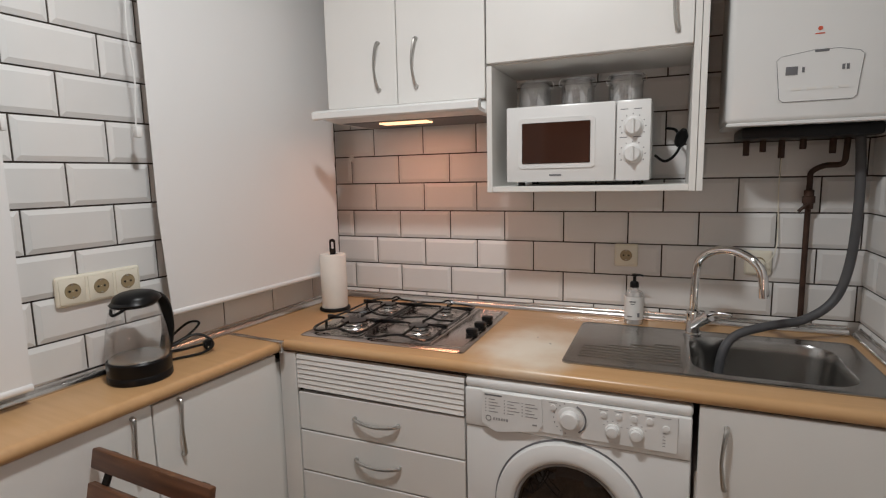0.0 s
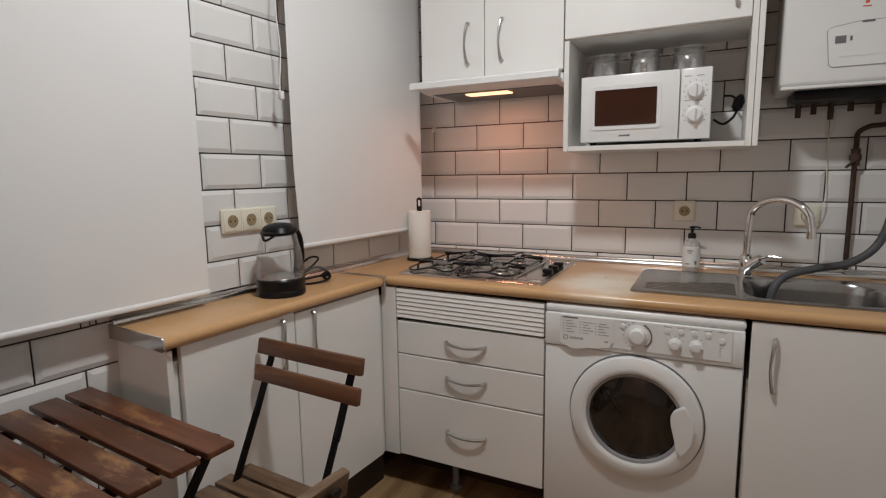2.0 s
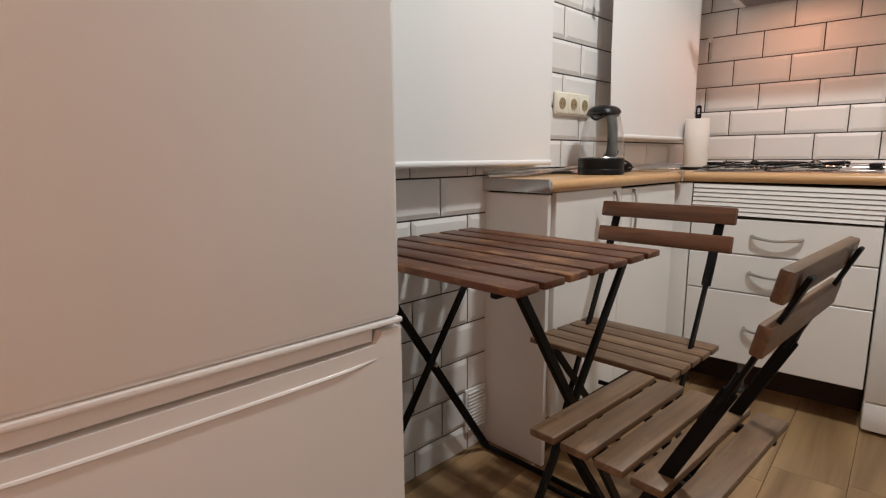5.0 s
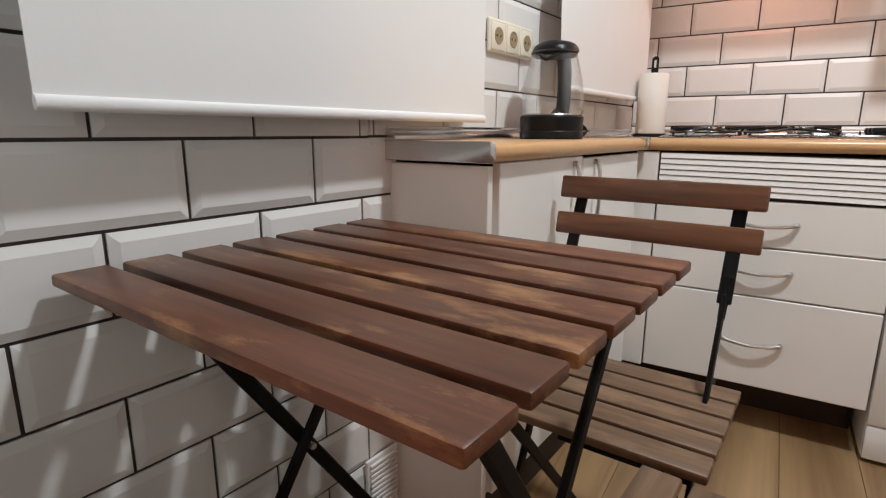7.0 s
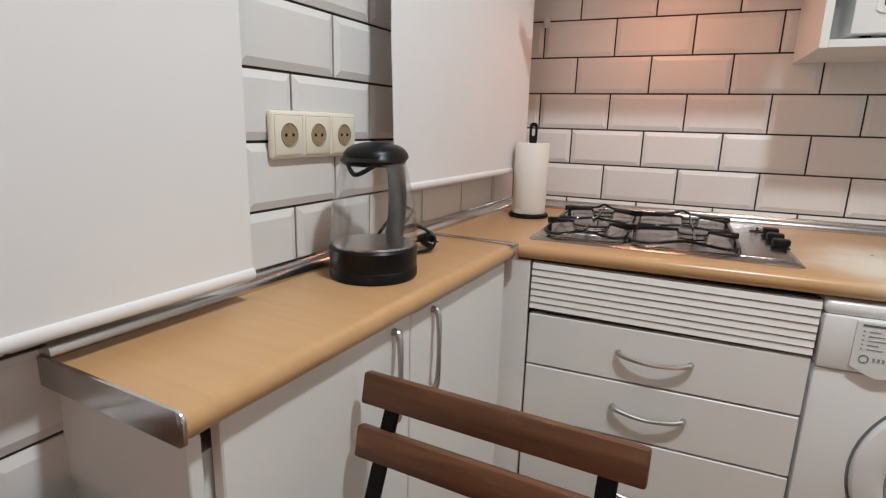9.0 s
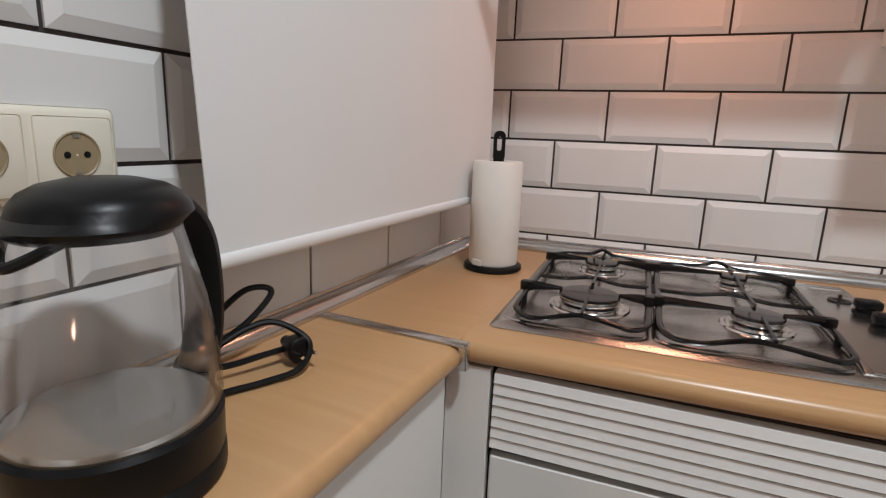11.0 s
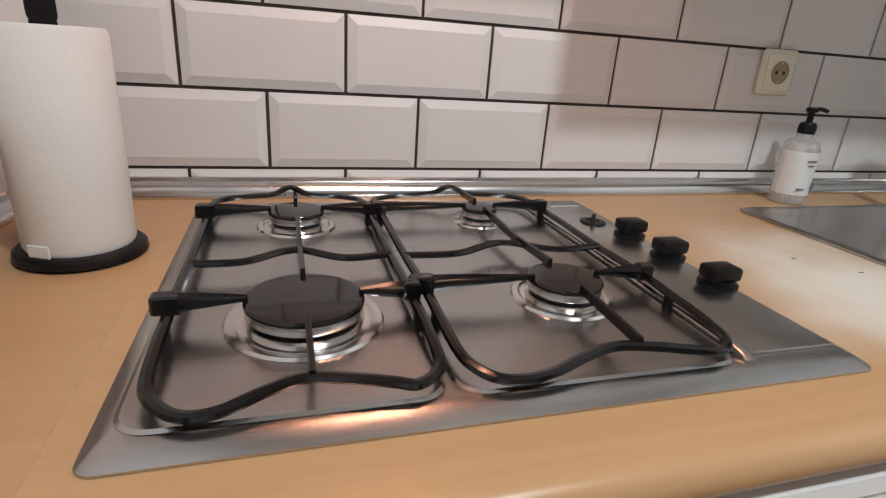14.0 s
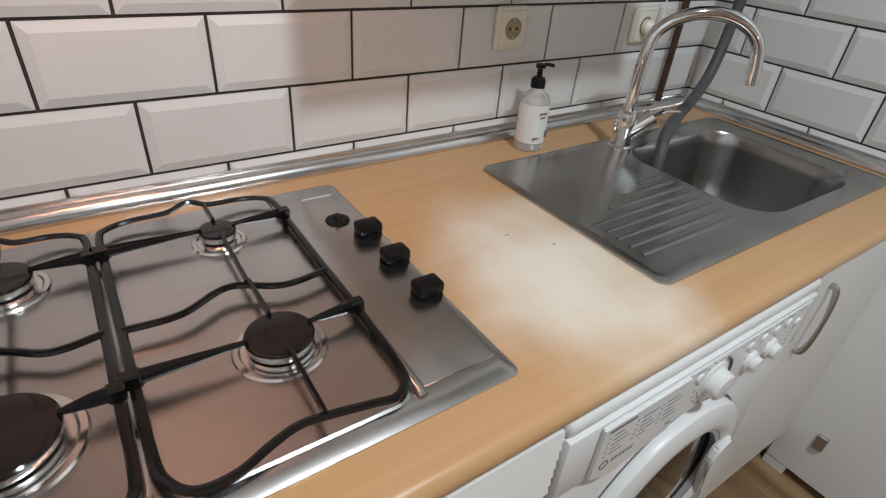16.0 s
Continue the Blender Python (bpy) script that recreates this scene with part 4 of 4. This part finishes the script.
def kettle():
    k = thing("kettle", pose(0.098, -1.045, TOP, 0, 0, 4), "glass electric kettle with black base, lid and handle", "kettle")
    part("base", lathe(B(), [(0.077, 0), (0.080, 0.004), (0.080, 0.018), (0.078, 0.021), (0.079, 0.024), (0.080, 0.056), (0.077, 0.060), (0.01, 0.060)], 48), BLACK, k)
    gl = [(0.076, 0.058), (0.080, 0.072), (0.079, 0.095), (0.072, 0.15), (0.057, 0.212), (0.055, 0.213), (0.070, 0.15), (0.077, 0.095), (0.078, 0.072), (0.074, 0.0605)]
    part("glass_body", lathe(B(), gl, 48, cap=False), GLASS, k, "clear glass body")
    part("steel_plate", lathe(B(), [(0.073, 0.0605), (0.071, 0.064), (0.002, 0.064)], 40), STEEL, k)
    lid = lathe(B(), [(0.050, 0.206), (0.054, 0.209), (0.0575, 0.215), (0.0580, 0.221), (0.056, 0.228), (0.050, 0.236), (0.040, 0.242), (0.022, 0.2465), (0.003, 0.2475)], 40)
    for v in lid.verts:
        v.co.y = v.co.y * 1.06 + (0.01 if v.co.z > 0.22 else 0)
    part("lid", lid, BLACK, k)
    part("spout_rim", tube(B(), smooth_path([(-0.026, -0.045, 0.210), (-0.012, -0.060, 0.199), (0.0, -0.066, 0.194), (0.012, -0.060, 0.199), (0.026, -0.045, 0.210)], 6), 0.004, 8), BLACK, k)
    h = B()
    path = smooth_path([(0, 0.045, 0.222), (0, 0.078, 0.214), (0, 0.098, 0.185), (0, 0.104, 0.135), (0, 0.100, 0.09), (0, 0.084, 0.045)], 6)
    tube(h, path, [0.019] * len(path), 12, flat=0.75)
    part("handle", h, DARKMETAL, k, "black plastic handle")
    for o in k.children:
        o.data.transform(Matrix.Diagonal((1, 1, 0.97, 1)))
    cord = [(0.0, 0.078, 0.012), (-0.011, 0.129, 0.006), (0.013, 0.171, 0.005), (0.036, 0.208, 0.010), (0.030, 0.238, 0.030), (-0.006, 0.228, 0.052), (-0.030, 0.203, 0.050), (-0.055, 0.160, 0.030), (-0.062, 0.128, 0.030),
            (-0.056, 0.170, 0.062), (-0.047, 0.225, 0.088), (-0.028, 0.250, 0.082), (-0.038, 0.212, 0.052), (-0.058, 0.142, 0.026), (-0.034, 0.165, 0.018), (-0.008, 0.205, 0.0205), (0.002, 0.226, 0.0205)]
    part("cord", tube(B(), smooth_path(cord, 8), 0.0038, 8), BLACK, k)
    pl = lathe(B(), [(0.007, -0.028), (0.010, -0.012), (0.015, -0.006), (0.0165, 0.011), (0.015, 0.013)], 20, pose(0.014, 0.236, 0.0205, 90, 0, 60))
    pg = part("plug", pl, BLACK, k, "black round two-pin plug")
    for s in (-1, 1):
        part("pin", tube(B(), [Vector((0.014, 0.236, 0.0205)) + Matrix.Rotation(radians(60), 3, "Z") @ Vector((s * 0.009, -0.012, 0)), Vector((0.014, 0.236, 0.0205)) + Matrix.Rotation(radians(60), 3, "Z") @ Vector((s * 0.009, -0.032, 0))], 0.0022, 8), CHROME, pg)
    return k


kettle()


def soap():
    s = thing("soap_dispenser", pose(1.316, -0.078, TOP + 0.0005), "clear soap bottle with black pump and white label", "soap dispenser")
    part("bottle", lathe(B(), [(0.01, 0), (0.031, 0), (0.034, 0.004), (0.034, 0.115), (0.030, 0.128), (0.016, 0.137), (0.014, 0.148)], 32), SOAPMAT, s)
    lab = lathe(B(), [(0.0345, 0.022), (0.0345, 0.112)], 48, cap=False)
    bmesh.ops.delete(lab, geom=[f for f in lab.faces if f.calc_center_median().y > 0.012], context="FACES")
    lb = part("label", lab, LABEL, s)
    part("print", box(B(), -0.014, 0.008, -0.0358, -0.0350, 0.092, 0.096), INK, lb)
    part("print", box(B(), -0.010, 0.004, -0.0358, -0.0350, 0.083, 0.086), INK, lb)
    part("print", box(B(), -0.020, -0.004, -0.0352, -0.0315, 0.034, 0.037), INK, lb)
    part("print", box(B(), 0.014, 0.022, -0.0318, -0.0300, 0.034, 0.050), INK, lb)
    part("collar", lathe(B(), [(0.016, 0.146), (0.016, 0.162), (0.013, 0.168), (0.006, 0.170), (0.0055, 0.19)], 24), BLACK, s)
    pump = lathe(B(), [(0.006, 0.188), (0.011, 0.190), (0.011, 0.197), (0.004, 0.199)], 20)
    tube(pump, smooth_path([(0, 0, 0.194), (0.016, -0.004, 0.196), (0.032, -0.006, 0.192)], 4), 0.004, 8)
    part("pump_head", pump, BLACK, s)
    for o in s.children_recursive:
        o.data.transform(Matrix.Diagonal((0.93, 0.93, 0.89, 1)))
    return s


soap()


def socket(parent, m):
    """One round two-pin outlet in a square insert; local y out to -y."""
    part("insert", box(B(), -0.033, 0.033, -0.0125, -0.009, -0.033, 0.033, 0.003, 2), CREAM, parent, m=m)
    # Nearly flat disc, coloured darker for the shade of the recess.
    w = part("well", lathe(B(), [(0.0205, 0.0130), (0.0195, 0.0140), (0.0185, 0.0135), (0.018, 0.0128), (0.001, 0.0127)], 32, m @ pose(0, 0, 0, 90), False), CREAMSHADE, parent, "round socket well with the recess shade in its colour")
    for s in (-1, 1):
        # Pin holes are black discs; their shade is in the colour.
        part("hole_shade", lathe(B(), [(0.003, 0.0128), (0.003, 0.0132)], 12, m @ pose(s * 0.0085, 0, 0, 90)), BLACK, w)
        part("earth_clip", box(B(), -0.003, 0.003, -0.0138, -0.0128, -0.0014, 0.0014), HANDLE, w, m=m @ pose(0, 0, s * 0.0165))


def sockets(name, m, n, label):
    t = thing(name, m, label, "wall socket")
    w = 0.080 + 0.0735 * (n - 1)
    part("frame", box(B(), -w / 2, w / 2, -0.0105, 0.002, -0.041, 0.041, 0.0075, 4), CREAM, t)
    for i in range(n):
        socket(t, pose((i - (n - 1) / 2) * 0.0735, 0, 0))
    return t


sockets("triple_socket", LEFT @ pose(0.006, -1.055, 1.129, 0, 0, 90), 3, "cream triple wall socket on white tiles")
sockets("wall_socket", pose(1.282, -0.006, 1.112), 1, "cream single wall socket above the worktop")
sockets("wall_socket", pose(1.695, -0.006, 1.102), 1, "cream single wall socket behind the tap")


hk = thing("adhesive_hook", pose(0.146, -0.006, 1.485), "small white adhesive hook on the tiles", "hook")
part("plate", box(B(), -0.011, 0.011, -0.004, 0.0, -0.008, 0.022, 0.003, 2), PLASTIC, hk)
part("hook", tube(B(), smooth_path([(0, -0.003, 0.004), (0, -0.012, -0.008), (0, -0.020, -0.006), (0, -0.022, 0.004)], 5), 0.003, 8), PLASTIC, hk)
wc = thing("white_cable", pose(1.695, -0.02, 1.10), "white cable plugged into the socket behind the tap", "power cord")
part("plug", lathe(B(), [(0.017, 0), (0.018, 0.012), (0.010, 0.022)], 16, pose(0.0, 0.0, 0.0, 90)), CREAM, wc)
part("cord", tube(B(), smooth_path([(0.0, -0.02, 0.0), (0.025, -0.02, 0.01), (0.045, -0.008, 0.05), (0.05, 0.008, 0.12), (0.045, 0.008, 0.25), (0.05, 0.006, 0.43)], 6), 0.0018, 8), CREAM, wc)


# ---- blinds ----
def blind(name, y0, y1, z0, u, label, slant=0.0):
    b = thing(name, LEFT, label, "roller blind", "roller blinds on the window wall")
    ya = y0 + slant
    bm = extrude(B(), [(ya, z0 + 0.012), (y1, z0 + 0.012), (y1, 2.34), (y0, 2.34), (y0 + slant * 0.25, z0 + 0.30)], 0, u - 0.0008, u + 0.0008)
    part("fabric", bm, BLIND, b)
    part("hem_bar", tube(B(), [(u + 0.001, ya, z0 + 0.008), (u + 0.001, y1, z0 + 0.008)], 0.0058, 12, flat=1.5), BLIND, b)
    part("roller", tube(B(), [(u - 0.02, y0 - 0.01, 2.345), (u - 0.02, y1 + 0.01, 2.345)], 0.022, 16), BLIND, b)
    for y in (y0 - 0.012, y1 + 0.012):
        part("bracket", box(B(), 0.0, u, y - 0.002, y + 0.002, 2.31, 2.385), PLASTIC, b)
    return b


blind("roller_blind", -2.128, -1.266, 0.918, 0.065, "white roller blind drawn down over the window")
b2 = blind("roller_blind", -0.918, -0.105, 1.012, 0.080, "white roller blind drawn down beside the hob corner", 0.022)
cl = part("chain_clip", box(B(), 0.052, 0.066, -1.262, -1.250, 1.53, 1.56, 0.003, 2), PLASTIC, bpy.data.objects["roller_blind"])
chain = [(0.075 + 0.004 * math.sin(k * 0.9), -0.945 - 0.002 * math.cos(k), 2.33 - k * 0.0405) for k in range(20)]
part("bead_chain", tube(B(), chain, 0.0022, 6), PLASTIC, b2, "white bead pull chain")
part("chain_weight", box(B(), 0.066, 0.084, -0.955, -0.938, 1.53, 1.56, 0.004, 2), PLASTIC, b2)


# ---- fridge ----
def fridge():
    f = thing("fridge_freezer", LEFT @ pose(0.0, -2.855, 0), "tall white fridge-freezer beside the folding table", "fridge")
    part("body", box(B(), 0.02, 0.465, 0.0, 0.548, 0.03, 1.74, 0.006), APPLIANCE, f)
    up = B()
    box(up, 0.470, 0.527, 0.0, 0.552, 0.716, 1.74, 0.010, 3)
    d = part("upper_door", up, APPLIANCE, f)
    part("door_lip", box(B(), 0.476, 0.5295, 0.0, 0.5525, 0.708, 0.7165, 0.003, 2), APPLIANCE, d)
    part("door_skirt", box(B(), 0.476, 0.519, 0.045, 0.505, 0.687, 0.7075, 0.002, 1), APPLIANCE, d)
    # lower door, its top edge hollowed as a grip
    prof = [(0.0, 0.05), (0.552, 0.05), (0.552, 0.701), (0.518, 0.701), (0.506, 0.684), (0.44, 0.682), (0.11, 0.682), (0.044, 0.684), (0.032, 0.701), (0.0, 0.701)]
    lo = part("lower_door", extrude(B(), prof, 0, 0.470, 0.525), APPLIANCE, f)
    part("grip_ridge", tube(B(), smooth_path([(0.522, 0.505, 0.662), (0.5245, 0.44, 0.658), (0.5245, 0.27, 0.657), (0.5245, 0.11, 0.658), (0.522, 0.045, 0.662)], 6), 0.0035, 8), APPLIANCE, lo)
    part("grip_recess", box(B(), 0.466, 0.500, 0.004, 0.548, 0.660, 0.702), CARCASS, f)
    bz, by = 1.313, 0.26
    ring = lathe(B(), [(0.0085, 0), (0.0085, 0.002), (0.0115, 0.002), (0.0115, 0)], 24, pose(0.5272, by, bz, 0, 90, 0), False)
    bd = part("badge", ring, material("brown_badge", (0.12, 0.055, 0.035), 0.4, 0.4), f, "small bronze badge with ring and bars")
    part("badge_bar", box(B(), 0.5272, 0.529, by - 0.034, by - 0.012, bz - 0.0025, bz + 0.0025), INK, bd)
    part("badge_bar", box(B(), 0.5272, 0.529, by + 0.012, by + 0.030, bz - 0.0025, bz + 0.0025), INK, bd)
    part("badge_bar", box(B(), 0.5272, 0.529, by - 0.0012, by + 0.0012, bz - 0.0055, bz + 0.0055), INK, bd)
    for y in (0.05, 0.50):
        for x in (0.06, 0.42):
            part("foot", lathe(B(), [(0.018, 0), (0.018, 0.03)], 14, pose(x, y, 0)), BLACK, f)
    return f


fridge()


# ---- folding table and chairs ----
def slat(x0, x1, y0, y1, z0, z1):
    return box(B(), x0, x1, y0, y1, z0, z1, 0.0035, 2)


def folding_table():
    t = thing("folding_table", LEFT @ pose(0.02, -2.125, 0), "brown-stained slatted folding table with black steel legs", "table")
    zt, n, w = 0.735, 7, 0.062
    step = (0.525 - w) / (n - 1)
    me = None
    for i in range(n):
        if me is None:
            ob = part("slat", slat(0, 0.58, 0, w, -0.015, 0), TABLEWOOD, t)
            me = ob.data
        else:
            ob = new("slat", me)
            ob.parent = t
        ob.matrix_basis = pose(0, i * step, zt)
    for x in (0.075, 0.505):
        part("rail", box(B(), x - 0.008, x + 0.008, 0.03, 0.495, zt - 0.034, zt - 0.0150, 0.002, 1), DARKMETAL, t)
    for xa, xb in ((0.028, 0.046), (0.508, 0.492)):
        part("leg", beam(B(), (xa, 0.088, zt - 0.017), (xa, 0.565, 0.012), 0.013, 0.024, 0.003), DARKMETAL, t)
        part("leg", beam(B(), (xb, 0.545, zt - 0.017), (xb, 0.050, 0.012), 0.012, 0.022, 0.003), DARKMETAL, t)
    part("pivot_pin", tube(B(), [(0.022, 0.322, 0.367), (0.053, 0.322, 0.367)], 0.006, 10), HANDLE, t)
    part("pivot_pin", tube(B(), [(0.477, 0.322, 0.367), (0.513, 0.322, 0.367)], 0.006, 10), HANDLE, t)
    part("foot_bar", tube(B(), [(0.028, 0.565, 0.012), (0.506, 0.565, 0.012)], 0.009, 10), DARKMETAL, t)
    part("foot_bar", tube(B(), [(0.046, 0.050, 0.012), (0.484, 0.050, 0.012)], 0.009, 10), DARKMETAL, t)
    return t


folding_table()


def folding_chair(m, label, wood):
    """Local x across, y from the seat's front (-) to the back, origin on the floor under the top of the backrest."""
    c = thing("folding_chair", m, label, "chair", "folding chairs at the table")
    for z0, y in ((0.761, -0.012), (0.686, -0.030)):
        part("back_slat", box(B(), -0.193, 0.193, -0.008, 0.010, 0, 0.046, 0.004, 2), wood, c, m=pose(0, y, z0, -12))
    step = 0.066
    for i in range(5):
        part("seat_slat", box(B(), -0.195, 0.195, 0, 0.054, -0.016, 0, 0.004, 2), CHAIRWOOD_WORN, c, m=pose(0, -0.385 + i * step, 0.452 - 0.002 * i))
    for x in (-0.150, 0.150):
        part("upright", beam(B(), (x, 0.016, 0.795), (x, -0.072, 0.60), 0.024, 0.007, 0.002), DARKMETAL, c)
        part("front_leg", beam(B(), (x, -0.066, 0.615), (x, -0.36, 0.012), 0.008, 0.023, 0.002), DARKMETAL, c)
        part("twist", tube(B(), [(x, -0.055, 0.645), (x, -0.066, 0.615), (x, -0.085, 0.575)], [0.006, 0.0075, 0.006], 8), DARKMETAL, c)
        xs = x * 0.88
        part("rear_leg", beam(B(), (xs, -0.36, 0.43), (xs, 0.02, 0.012), 0.010, 0.022, 0.002), DARKMETAL, c)
        part("seat_rail", beam(B(), (xs, -0.375, 0.430), (xs, -0.07, 0.424), 0.012, 0.018, 0.002), DARKMETAL, c)
    for y, z, h in ((-0.36, 0.012, 0.15), (0.02, 0.012, 0.132), (-0.10, 0.25, 0.132), (-0.085, 0.42, 0.165)):
        part("cross_bar", tube(B(), [(-h, y, z), (h, y, z)], 0.007, 10), DARKMETAL, c)
    return c


folding_chair(pose(0.407, -1.272, 0, 0, 0, -4), "folding chair facing the table end, red-brown back and greyed seat slats", CHAIRWOOD)
folding_chair(pose(0.856, -1.918, 0, 0, 0, -96), "greyed brown slatted folding chair standing along the table side", CHAIRWOOD_WORN)


# ---- vent, door leaf, wooden door ----
def vent():
    v = thing("vent_grille", LEFT @ pose(0.006, -1.62, 0.065), "white louvred wall vent near the floor", "vent")
    part("frame", box(B(), 0.0, 0.008, 0, 0.10, 0, 0.145, 0.002, 1), PLASTIC, v)
    for i in range(11):
        part("slat", box(B(), 0.008, 0.013, 0.008, 0.092, 0.008 + i * 0.012, 0.014 + i * 0.012, 0.001, 1), PLASTIC, v)
    return v


vent()
leaf = thing("white_door", pose(1.945, -1.42, 0), "white door leaf standing open against the tiled wall", "door")
part("leaf", box(B(), 0.0, 0.034, 0.0, 0.795, 0.035, 2.03, 0.003, 1), WHITE, leaf)
part("hinge_foot", box(B(), 0.002, 0.032, 0.735, 0.795, 0.0, 0.034, 0.002, 1), WHITE, leaf)
part("latch", box(B(), -0.012, -0.0005, 0.69, 0.715, 0.16, 0.21, 0.003, 1), HANDLE, leaf, "small grey metal latch")
wp = thing("wooden_panel", LEFT @ pose(0.0, -2.905, 0), "tall brown wooden side panel beside the fridge", "panel")
part("board", box(B(), 0.002, 0.505, 0.0, 0.038, 0.0, 2.10, 0.003, 1), DOORWOOD, wp)
dw = thing("wooden_door", LEFT @ pose(0.0, -3.80, 0), "brown wooden door beyond the fridge", "door")
part("leaf", box(B(), 0.002, 0.035, 0.05, 0.80, 0.006, 2.03, 0.003, 1), DOORWOOD, dw)
for y0, y1 in ((-0.02, 0.049), (0.801, 0.87)):
    part("casing", box(B(), 0.0, 0.045, y0, y1, 0.0, 2.1, 0.004, 1), DOORWOOD, dw)
part("casing", box(B(), 0.0, 0.045, -0.02, 0.87, 2.101, 2.17, 0.004, 1), DOORWOOD, dw)


# ---- floor boards ----
def floor_boards():
    rng = random.Random(4)
    shared = {}
    x = -0.43
    while x < 2.15:
        y = YB - rng.random() * 0.9
        while y < -0.01:
            lo, hi = max(y, YB), min(y + 1.25, 0.0)
            key = round(hi - lo, 3)
            if hi - lo > 0.02:
                if key not in shared:
                    shared[key] = mesh_of("board", box(B(), 0.0006, hi - lo - 0.0006, 0.0006, 0.1884, -0.004, 0.0, 0.0009, 1), FLOORWOOD)
                ob = new("board", shared[key])
                ob.parent = floor
                ob.matrix_basis = pose(x, lo, 0, 0, 0, 90)
            y += 1.25
        x += 0.189


floor_boards()


# ---- tiles ----
TILES = {}


def tile_mesh(w, h, cuts):
    """A glazed tile with bevelled margins; cuts: the sides (left, right, low, high) that were sawn and have no bevel. Out to -y."""
    key = (round(w, 4), round(h, 4), cuts)
    if key not in TILES:
        b = [0.0025 if c else 0.0135 for c in cuts]
        bm = B()
        o = [bm.verts.new(p) for p in ((0, 0.003, 0), (w, 0.003, 0), (w, 0.003, h), (0, 0.003, h))]
        e = [bm.verts.new(p) for p in ((0, 0, 0), (w, 0, 0), (w, 0, h), (0, 0, h))]
        i = [bm.verts.new(p) for p in ((b[0], -0.0048, b[2]), (w - b[1], -0.0048, b[2]), (w - b[1], -0.0048, h - b[3]), (b[0], -0.0048, h - b[3]))]
        for a, c in ((o, e), (e, i)):
            for k in range(4):
                bm.faces.new((a[k], a[(k + 1) % 4], c[(k + 1) % 4], c[k]))
        bm.faces.new(i)
        TILES[key] = mesh_of("tile", bm, TILE, False)
    return TILES[key]


PITCH, ROW, JOINT = 0.2290, 0.1148, 0.0050


def tile_wall(parent, m, x_lo, x_hi, z_lo, z_hi, z_base, x_even, pitch=PITCH, row=ROW):
    """Running bond: a row line at z_base, upright joints of the row above it at x_even + k * pitch."""
    r = math.floor((z_lo - z_base) / row + 1e-6)
    while z_base + r * row < z_hi - 0.005:
        za, zb = z_base + r * row, z_base + (r + 1) * row
        shift = x_even + (pitch / 2 if r % 2 else 0)
        k = math.floor((x_lo - shift) / pitch)
        while shift + k * pitch < x_hi - 0.004:
            xa, xb = shift + k * pitch, shift + (k + 1) * pitch
            lo, hi = max(xa + JOINT / 2, x_lo), min(xb - JOINT / 2, x_hi)
            zl, zh = max(za + JOINT / 2, z_lo), min(zb - JOINT / 2, z_hi)
            if hi - lo > 0.008 and zh - zl > 0.008:
                cuts = (lo > xa + JOINT, hi < xb - JOINT, zl > za + JOINT, zh < zb - JOINT)
                ob = new("tile", tile_mesh(hi - lo, zh - zl, cuts))
                ob.parent = parent
                ob.matrix_parent_inverse = parent.matrix_world.inverted()
                ob.matrix_world = m @ pose(lo, 0, zl)
            k += 1
        r += 1


bpy.context.view_layer.update()
tile_wall(wall_north, Matrix(), 0.06, XR, 0.875, CEIL, 1.037 - ROW, 0.140)
WEST = LEFT @ pose(0, 0, 0, 0, 0, 90)
tile_wall(wall_west, WEST, -1.575, -0.002, 0.875, CEIL, 1.003, -0.988)
tile_wall(wall_west, WEST, -2.95, -1.500, 0.0, 0.887, 0.887, -1.827)
tile_wall(wall_west, WEST, -2.95, -1.578, 0.887, CEIL, 0.887, -1.827)
EAST = pose(XR, 0, 0, 0, 0, -90)
tile_wall(wall_east, EAST, 0.0, 2.3, 0.0, CEIL, 1.037 - ROW, 0.228)
